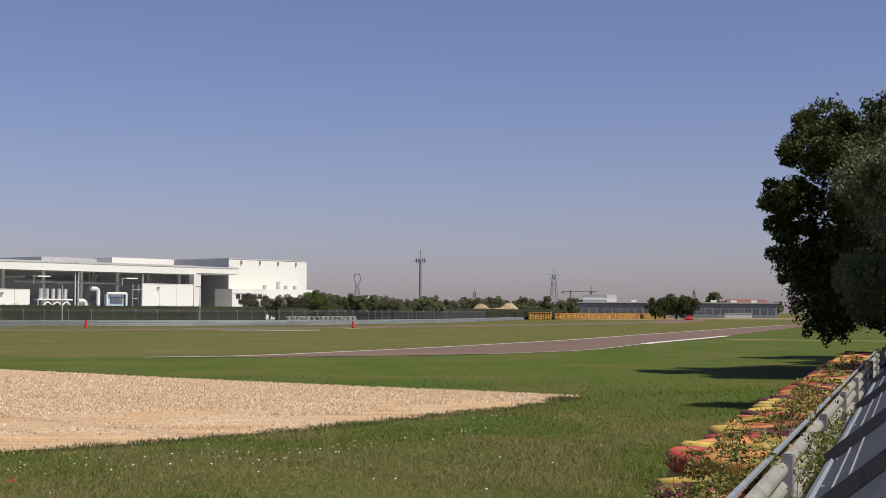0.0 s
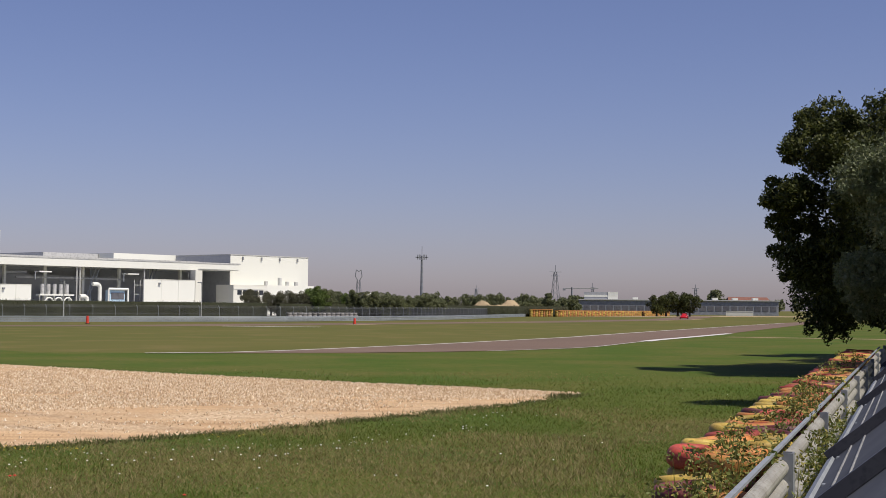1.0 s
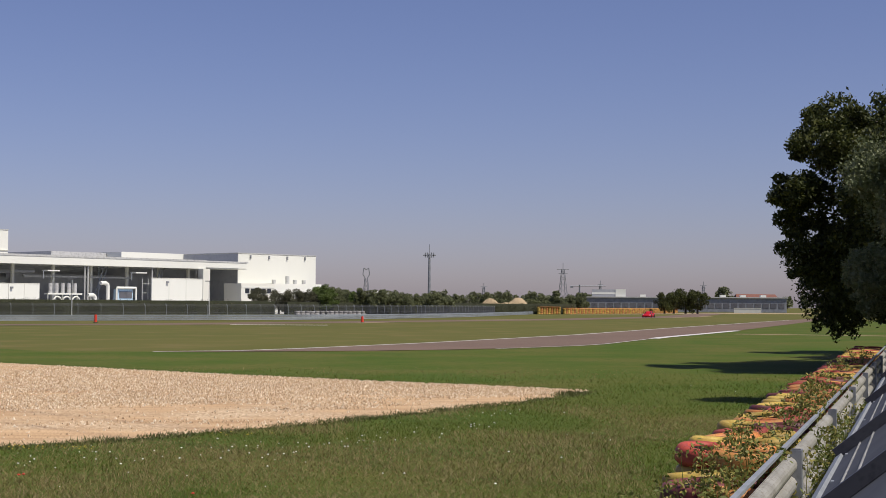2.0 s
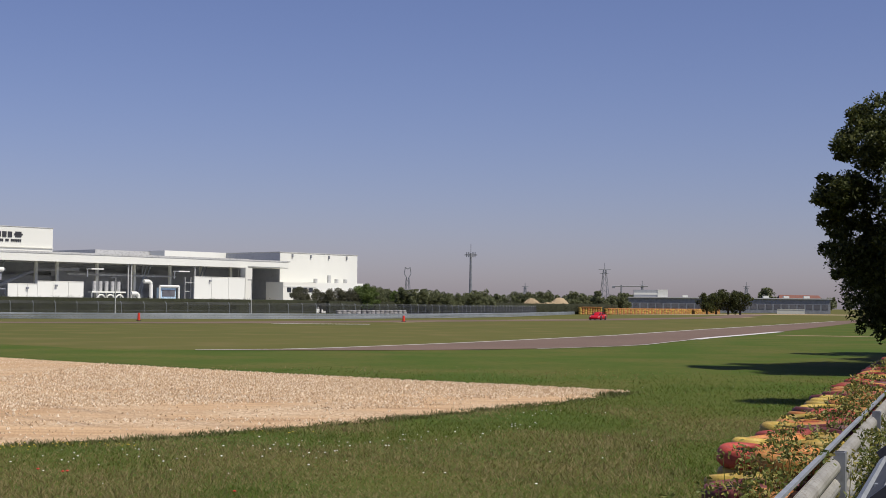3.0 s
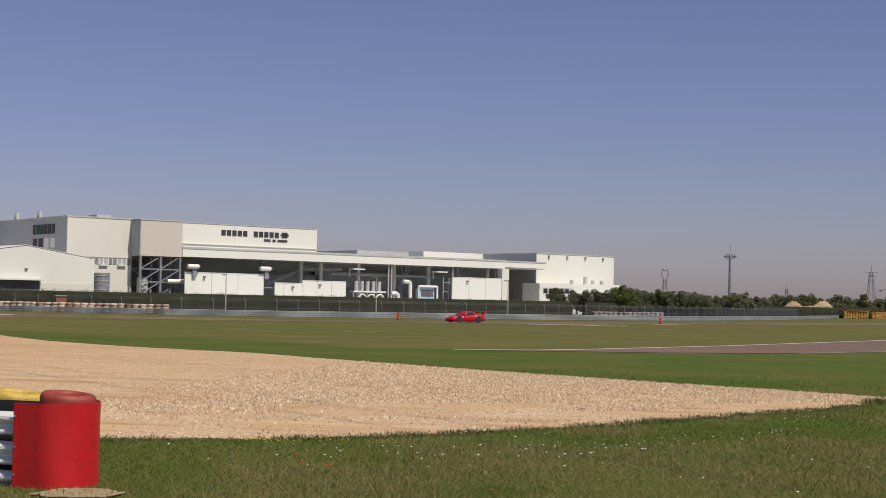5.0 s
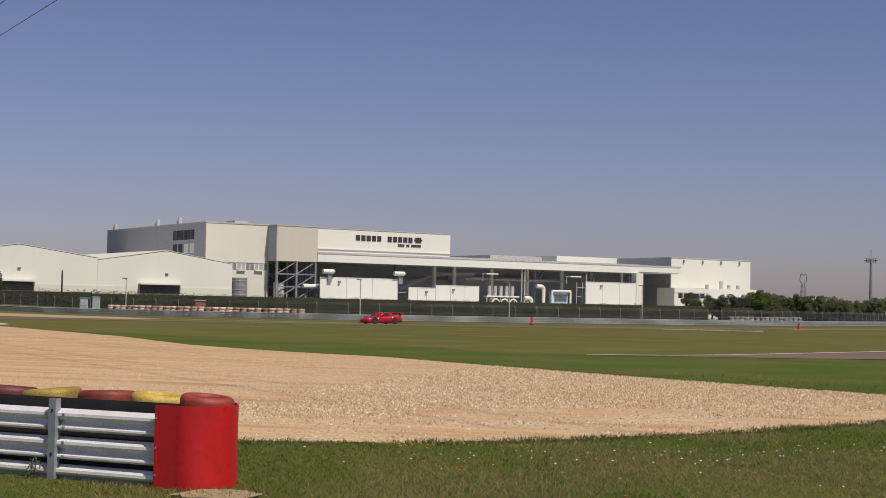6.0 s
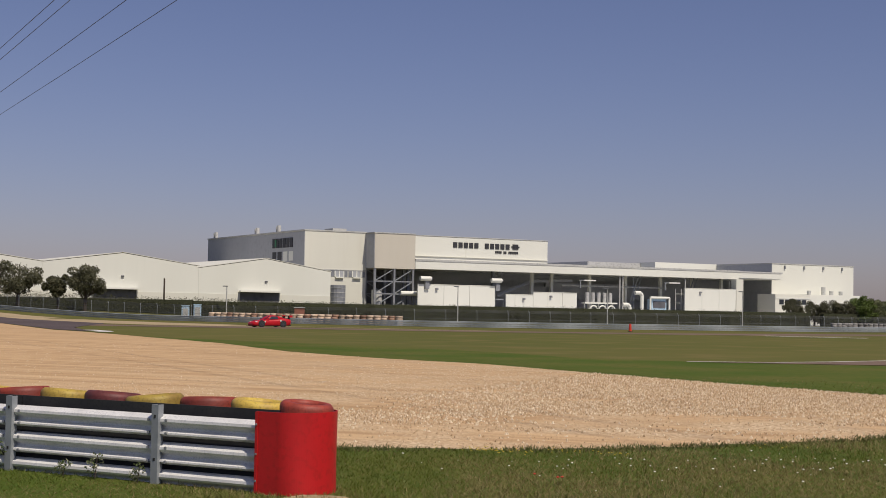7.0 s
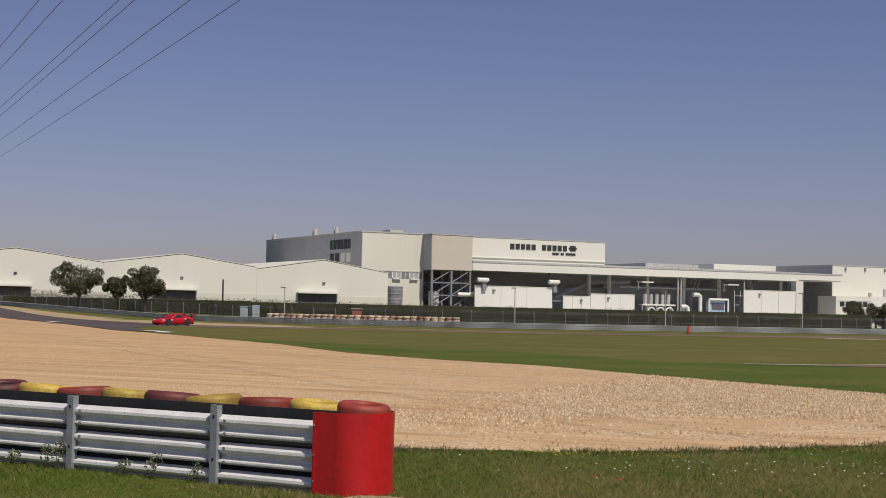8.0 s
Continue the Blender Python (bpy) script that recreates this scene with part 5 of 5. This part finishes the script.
def racing_car():
    car = empty("racing_car", Matrix(), "bright red low racing coupe with a rear wing", "car")

    def sec(w, zb, zs, zt):
        return [(w * 0.9, zb), (w, zb + 0.12), (w * 1.0, zs * 0.8), (w * 0.96, zs), (w * 0.78, zt), (w * 0.4, zt + 0.02), (0, zt + 0.025)]
    st = [(2.36, sec(0.62, 0.16, 0.36, 0.42)), (2.25, sec(0.8, 0.13, 0.44, 0.5)), (1.95, sec(0.93, 0.12, 0.56, 0.6)), (1.5, sec(0.98, 0.12, 0.7, 0.7)), (1.1, sec(0.98, 0.12, 0.72, 0.76)), (0.6, sec(0.96, 0.12, 0.74, 0.83)),
          (0.0, sec(0.94, 0.12, 0.76, 0.86)), (-0.6, sec(0.95, 0.12, 0.8, 0.88)), (-1.1, sec(0.99, 0.12, 0.86, 0.92)), (-1.5, sec(1.0, 0.13, 0.88, 0.94)), (-1.95, sec(0.97, 0.18, 0.85, 0.93)), (-2.25, sec(0.92, 0.24, 0.8, 0.9)), (-2.32, sec(0.86, 0.3, 0.74, 0.84))]
    bm = bmesh.new()
    loft(bm, st)
    body = part("body", bm, M_CAR, car, smooth=True)

    def cab(w0, z0, w1, z1):
        return [(w0, z0), (w1, z1 - 0.06), (w1 * 0.8, z1), (0, z1 + 0.03)]
    bm = bmesh.new()
    loft(bm, [(0.95, cab(0.7, 0.72, 0.68, 0.8)), (0.35, cab(0.8, 0.78, 0.64, 1.14)), (0.0, cab(0.82, 0.8, 0.62, 1.27)), (-0.5, cab(0.83, 0.82, 0.62, 1.29)), (-1.0, cab(0.83, 0.85, 0.6, 1.2)), (-1.6, cab(0.78, 0.88, 0.56, 1.0)), (-1.95, cab(0.7, 0.9, 0.55, 0.95))])
    cabin = part("cabin", bm, M_CAR, car, smooth=True)
    bm = bmesh.new()
    v = [bm.verts.new(p) for p in ((-0.72, 0.9, 0.835), (0.72, 0.9, 0.835), (0.58, 0.22, 1.215), (-0.58, 0.22, 1.215))]
    bm.faces.new(v)
    part("windscreen", bm, M_GLASS, cabin)
    for s in (-1, 1):
        bm = bmesh.new()
        w = [bm.verts.new((s * x, y, z)) for x, y, z in ((0.81, 0.42, 0.86), (0.835, -0.75, 0.88), (0.66, -0.72, 1.2), (0.665, 0.05, 1.19))]
        bm.faces.new(w)
        part("side_window", bm, M_GLASS, cabin)
        part("headlight", boxes((s * 0.74 - 0.1, s * 0.74 + 0.1, 1.85, 2.1, 0.55, 0.64)), M_LIGHT, body, "clear headlight lens")
        part("tail_light", rods(((s * 0.6, -2.3, 0.7), (s * 0.6, -2.35, 0.7), 0.09, 10)), M_REDPAINT, body)
        part("mirror", boxes((s * 0.98 - 0.1, s * 0.98 + 0.1, 0.5, 0.62, 0.88, 1.0)), M_CAR, car)
        part("door_roundel", rods(((s * 0.955, 0.95, 0.6), (s * 1.0, 0.95, 0.6), 0.09, 14)), M_LINE, body, "plain white door roundel")
        part("rear_roundel", rods(((s * 0.95, -1.0, 0.72), (s * 1.01, -1.0, 0.72), 0.1, 14)), M_LINE, body, "plain white roundel")
        part("wing_strut", boxes((s * 0.62 - 0.02, s * 0.62 + 0.02, -2.3, -2.05, 0.85, 1.22)), M_BLACK, car)
        part("wing_endplate", boxes((s * 0.92 - 0.015, s * 0.92 + 0.015, -2.5, -2.1, 1.1, 1.32)), M_CAR, car)
    bm = boxes((-0.92, 0.92, -2.48, -2.12, 1.22, 1.26))
    part("rear_wing", bm, M_CAR, car)
    part("splitter", boxes((-0.9, 0.9, 1.9, 2.45, 0.09, 0.12)), M_BLACK, car)
    part("side_skirt", boxes((-1.0, 1.0, -1.0, 1.1, 0.09, 0.15)), M_BLACK, car)
    part("diffuser", boxes((-0.8, 0.8, -2.4, -1.9, 0.16, 0.3)), M_BLACK, car)
    wheels = []
    for y in (1.38, -1.32):
        for s in (-1, 1):
            part("wheel_arch", rods(((s * 0.93, y, 0.36), (s * 1.003, y, 0.36), 0.4, 20)), M_BLACK, body)
            wh = new("wheel")
            wh.parent = car
            wh.matrix_basis = Matrix.Translation((s * 0.9, y, 0.345))
            bm = bmesh.new()
            rod(bm, (-0.13, 0, 0), (0.13, 0, 0), 0.345, 24)
            bmesh.ops.bevel(bm, geom=[e for e in bm.edges if abs(e.verts[0].co.x - e.verts[1].co.x) < 1e-4], offset=0.03, segments=2, affect="EDGES")
            part("tyre", bm, M_BLACK, wh, smooth=False)
            bm = bmesh.new()
            for k in range(5):
                m = Matrix.Rotation(k * 2 * math.pi / 5, 4, "X")
                box(bm, s * 0.132 - 0.008, s * 0.132 + 0.008, -0.035, 0.035, 0.03, 0.25, m)
            rod(bm, (s * 0.12, 0, 0), (s * 0.145, 0, 0), 0.06, 12)
            part("rim", bm, M_RIM, wh)
            wheels.append((wh, s * 0.9, y))
    for ob in car.children_recursive:      # true proportions: 4.3 m long
        if ob.data and ob.parent.name.split(".")[0] != "wheel":
            ob.data.transform(Matrix.Diagonal((0.92, 0.87, 0.9, 1)))
        elif ob.data:
            ob.data.transform(Matrix.Diagonal((0.92, 0.9, 0.9, 1)))
    for i, (wh, wx, wy) in enumerate(wheels):
        wh.matrix_basis = Matrix.Translation((wx * 0.92, wy * 0.87, 0.31))
        wheels[i] = (wh, wx * 0.92, wy * 0.87)
    return car, wheels


CAR, WHEELS = racing_car()
CAR_PATH = [
    (0.0, 57.8, 387.7), (0.5, 54.6, 370.0), (1.0, 49.9, 344.4), (1.5, 42.9, 315.1), (3.0, 12.2, 228.7), (3.5, 0.2, 198.0), (4.0, -12.4, 183.6), (4.5, -22.1, 166.5), (5.0, -32.5, 152.6),
    (6.3, -58.0, 136.6), (7.0, -71.3, 131.0), (7.5, -78.4, 127.4), (8.0, -84.0, 122.5)]


def motions():
    """The car along the track; its wheels turn with it."""
    t, x, y = (np.array(c) for c in zip(*CAR_PATH))
    def at(q, v):
        # smooth cubic through the path's points
        i = int(np.clip(np.searchsorted(t, q) - 1, 0, len(t) - 2))
        h = t[i + 1] - t[i]
        s = np.clip((q - t[i]) / h, 0, 1)
        slope = lambda k: (v[min(k + 1, len(v) - 1)] - v[max(k - 1, 0)]) / (t[min(k + 1, len(t) - 1)] - t[max(k - 1, 0)])
        return (2 * s ** 3 - 3 * s ** 2 + 1) * v[i] + (s ** 3 - 2 * s ** 2 + s) * h * slope(i) + (3 * s ** 2 - 2 * s ** 3) * v[i + 1] + (s ** 3 - s ** 2) * h * slope(i + 1)
    rows = []
    for k in range(33):
        q = k * 0.25
        px, py = at(q, x), at(q, y)
        a, b = max(q - 0.3, 0.0), min(q + 0.3, 8.0)
        dx, dy = at(b, x) - at(a, x), at(b, y) - at(a, y)
        rows.append((q, pose(px, py, land(px, py) + 0.03, 0, 0, math.degrees(math.atan2(-dx, dy)) + 30 * smooth01((q - 5) / 1.5))))
    walk(CAR, rows)
    spin, keys = 0.0, []
    last = rows[0][1].translation
    for k in range(0, 241, 2):
        q = k / 30
        p = Vector((at(q, x), at(q, y), 0))
        turn = math.degrees((p - Vector((last.x, last.y, 0))).length / 0.31)
        spin -= (turn + 36) % 72 - 36
        keys.append((q, spin))
        last = p
    for wh, wx, wy in WHEELS:
        walk(wh, [(q, pose(wx, wy, 0.31, a, 0, 0)) for q, a in keys])


# ---- grass, stones, flowers ----
def inside(px, py, poly):
    c = np.zeros(len(px), bool)
    j = len(poly) - 1
    for i in range(len(poly)):
        (xi, yi), (xj, yj) = poly[i], poly[j]
        if yi != yj:
            c ^= ((yi > py) != (yj > py)) & (px < (xj - xi) * (py - yi) / (yj - yi) + xi)
        j = i
    return c


G_POLY = G_NEAR + G_FAR[::-1]


def scatter(count, near, far, power, seed, az0=-19.0, az1=43.0):
    rng = np.random.RandomState(seed)
    d = near * (far / near) ** (rng.uniform(0, 1, count) ** power)
    a = np.radians(rng.uniform(az0, az1, count))
    return -np.sin(a) * d, np.cos(a) * d, d, rng


def grass():
    green = leafy("green_blades", (0.092, 0.132, 0.016), (0.118, 0.15, 0.022), (0.157, 0.172, 0.036))
    straw = leafy("straw_blades", (0.16, 0.148, 0.044), (0.23, 0.186, 0.072), (0.34, 0.26, 0.13))
    x, y, d, rng = scatter(650000, 8.5, 50, 0.9, 55)
    keep = ~inside(x, y, G_POLY)
    side = (x - RA.x) * RN.x + (y - RA.y) * RN.y
    keep &= (side > 1.0) | (d < 8)
    far_ok = inside(x, y, [(-80, 0), (60, 0), (60, 95)] + [p for p in VERGE[::-1] if p[1] < 105] + [(-80, 85)])
    keep &= far_ok & (rng.uniform(size=len(x)) < np.clip((50 - d) / 26, 0, 1))
    x, y, d = x[keep], y[keep], d[keep]
    n = len(x)
    patch = np.array([noise.noise((px * 0.35, py * 0.35, 3.0)) for px, py in zip(x[::1], y[::1])])
    h = rng.uniform(0.02, 0.06, n) * (1 + 0.5 * patch) * np.where(rng.uniform(size=n) < 0.03, 1.8, 1.0)
    w = 0.00024 * d + 0.0015
    an = rng.uniform(0, 6.283, n)
    lean = rng.normal(0, 0.045, (n, 2))
    dx, dy = np.cos(an) * w, np.sin(an) * w
    z0 = np.zeros(n)
    v = np.stack([np.stack([x - dx, y - dy, z0], 1), np.stack([x + dx, y + dy, z0], 1), np.stack([x + lean[:, 0], y + lean[:, 1], np.maximum(h, 0.02)], 1)], 1).reshape(-1, 3)
    big = np.array([noise.noise((px * 0.11 + 7, py * 0.07, 1.0)) + 0.5 * noise.noise((px * 0.5, py * 0.32, 2.0)) for px, py in zip(x, y)])
    dry = rng.uniform(size=n) < np.clip(big * 3.0 + 0.2 + 0.38 * np.clip((24 - d) / 10, 0, 1), 0.06, 0.9)
    for pick, m, nm, lb in ((~dry, green, "green_grass", "short uneven green grass blades on the verge"), (dry, straw, "dry_grass", "dry straw-coloured grass patches on the verge")):
        q = v.reshape(-1, 3, 3)[pick].reshape(-1, 3)
        tagged(mesh_of(nm, q.tolist(), np.arange(len(q)).reshape(-1, 3).tolist(), m), lb, "grass", kind="stuff")


def tufts():
    """Longer tufts along the near edge of the gravel."""
    m = leafy("edge_grass", (0.07, 0.09, 0.022), (0.11, 0.125, 0.035), (0.22, 0.18, 0.09))
    rng = np.random.RandomState(56)
    edge = resample(G_NEAR[:11], 2600)
    verts = []
    for p in edge:
        g = 0.5 + 0.5 * noise.noise((p.x * 1.1, p.y * 1.1, 9.0))
        for _ in range(3 if g > 0.5 else 1):
            x, y = p.x + rng.normal(0, 0.2), p.y + rng.normal(-0.1, 0.2)
            h = rng.uniform(0.02, 0.06) + 0.16 * g ** 4
            an = rng.uniform(0, 6.283)
            w = 0.012
            verts += [(x - math.cos(an) * w, y - math.sin(an) * w, 0), (x + math.cos(an) * w, y + math.sin(an) * w, 0), (x + rng.normal(0, 0.04), y + rng.normal(0, 0.04), h)]
    tagged(mesh_of("edge_grass", verts, np.arange(len(verts)).reshape(-1, 3).tolist(), m), "ragged grass tufts along the gravel edge", "grass", kind="stuff")


def stones():
    m = leafy("loose_stones", (0.5, 0.345, 0.2), (0.66, 0.5, 0.325), (0.86, 0.75, 0.57))
    x, y, d, rng = scatter(420000, 19, 80, 1.15, 57, -5, 43)
    keep = inside(x, y, G_POLY)
    # fewer stones on the bare raked strip along the near edge
    near = np.array(resample(G_NEAR[:12], 90))
    gap = np.sqrt(((x[:, None] - near[None, :, 0]) ** 2 + (y[:, None] - near[None, :, 1]) ** 2).min(1))
    rut = np.array([noise.noise((a * 0.16 + b * 0.13, (b * 0.8 - a * 0.62) * 0.5, 5.0)) for a, b in zip(x, y)])
    far = np.array(resample(G_FAR[:10], 120))
    gap2 = np.sqrt(((x[:, None] - far[None, :, 0]) ** 2 + (y[:, None] - far[None, :, 1]) ** 2).min(1))
    share = gap / (gap + gap2 + 0.01)
    keep &= rng.uniform(size=len(x)) < np.clip((share - 0.2) * 2.2 + rut * 0.9, 0.02, 1.0) * np.clip(1.15 + x / 22, 0.05, 1)
    x, y, d = x[keep][:125000], y[keep][:125000], d[keep][:125000]
    n = len(x)
    s = rng.uniform(0.009, 0.03, n) * (1 + d / 110) * np.where(x < -14, 0.5, 1.0)
    v = np.zeros((n, 5, 3))
    for k in range(4):
        an = rng.uniform(0, 0.9, n) + k * 1.57
        v[:, k, 0], v[:, k, 1], v[:, k, 2] = x + np.cos(an) * s, y + np.sin(an) * s * rng.uniform(0.6, 1.1, n), 0.012
    v[:, 4, 0], v[:, 4, 1], v[:, 4, 2] = x + rng.normal(0, 0.3, n) * s, y + rng.normal(0, 0.3, n) * s, 0.02 + s * rng.uniform(0.7, 1.3, n)
    b = np.arange(n)[:, None] * 5
    f = np.concatenate([b + np.array(q) for q in ((0, 1, 4), (1, 2, 4), (2, 3, 4), (3, 0, 4))], 0)
    tagged(mesh_of("gravel_stones", v.reshape(-1, 3).tolist(), f.tolist(), m), "loose pale stones lying on the gravel trap", "gravel", kind="stuff")


def flowers():
    rng = np.random.RandomState(58)
    m_white = mat("daisy_petals", (0.85, 0.85, 0.82), (0.8, 0.8, 0.75), 0.7, 5, 20, 0.0)
    m_red = mat("poppy_petals", (0.6, 0.05, 0.02), (0.5, 0.04, 0.02), 0.6, 5, 20, 0.0)
    m_yel = mat("yellow_petals", (0.6, 0.45, 0.04), (0.5, 0.38, 0.03), 0.6, 5, 20, 0.0)

    def head(verts, faces, x, y, z, r):
        k = len(verts)
        verts.append((x, y, z + r * 0.5))
        for i in range(6):
            a = i * math.pi / 3
            verts.append((x + math.cos(a) * r, y + math.sin(a) * r, z))
        verts.append((x, y, z - r * 0.5))
        for i in range(6):
            faces.append((k, k + 1 + i, k + 1 + (i + 1) % 6))
            faces.append((k + 7, k + 1 + (i + 1) % 6, k + 1 + i))
    spots = [(-2.2, 20.6, 0.9, 26), (-1.6, 22.0, 0.8, 24), (-0.6, 24.5, 1.0, 24), (-3.2, 20.8, 0.8, 14), (0.6, 27.5, 1.2, 18), (-4.2, 20.2, 1.2, 18), (-7.0, 18.0, 1.5, 14), (-3.5, 17.5, 2.0, 20), (1.5, 22.0, 3.0, 10), (4.5, 30, 5, 12), (0.0, 16, 2, 8), (-5.8, 19.3, 0.9, 12)]
    v, f = [], []
    for cx, cy, s, n in spots:
        for _ in range(int(n * 0.7)):
            x, y = rng.normal(cx, s * 0.6), rng.normal(cy, s * 0.8)
            if not inside(np.array([x]), np.array([y]), G_POLY)[0]:
                head(v, f, x, y, rng.uniform(0.07, 0.13), rng.uniform(0.008, 0.02))
    tagged(mesh_of("daisies", v, f, m_white), "scattered small white daisies in the grass", "flowers", kind="stuff")
    v, f = [], []
    for x, y in ((-5.3, 17.2), (-5.34, 17.15), (-5.7, 17.35), (-3.0, 15.6)):
        head(v, f, x, y, 0.1, 0.026)
    tagged(mesh_of("poppies", v, f, m_red), "few red poppies in the verge grass", "flowers", kind="stuff")
    v, f = [], []
    for cx, cy, n in ((-7.2, 19.9, 60), (-5.9, 20.4, 24), (-3.6, 22.9, 8)):
        for _ in range(n):
            head(v, f, rng.normal(cx, 0.35), rng.normal(cy, 0.12), rng.uniform(0.08, 0.14), 0.014)
    tagged(mesh_of("yellow_flowers", v, f, m_yel), "patch of small yellow flowers by the gravel", "flowers", kind="stuff")


grass()
tufts()
stones()
flowers()
motions()
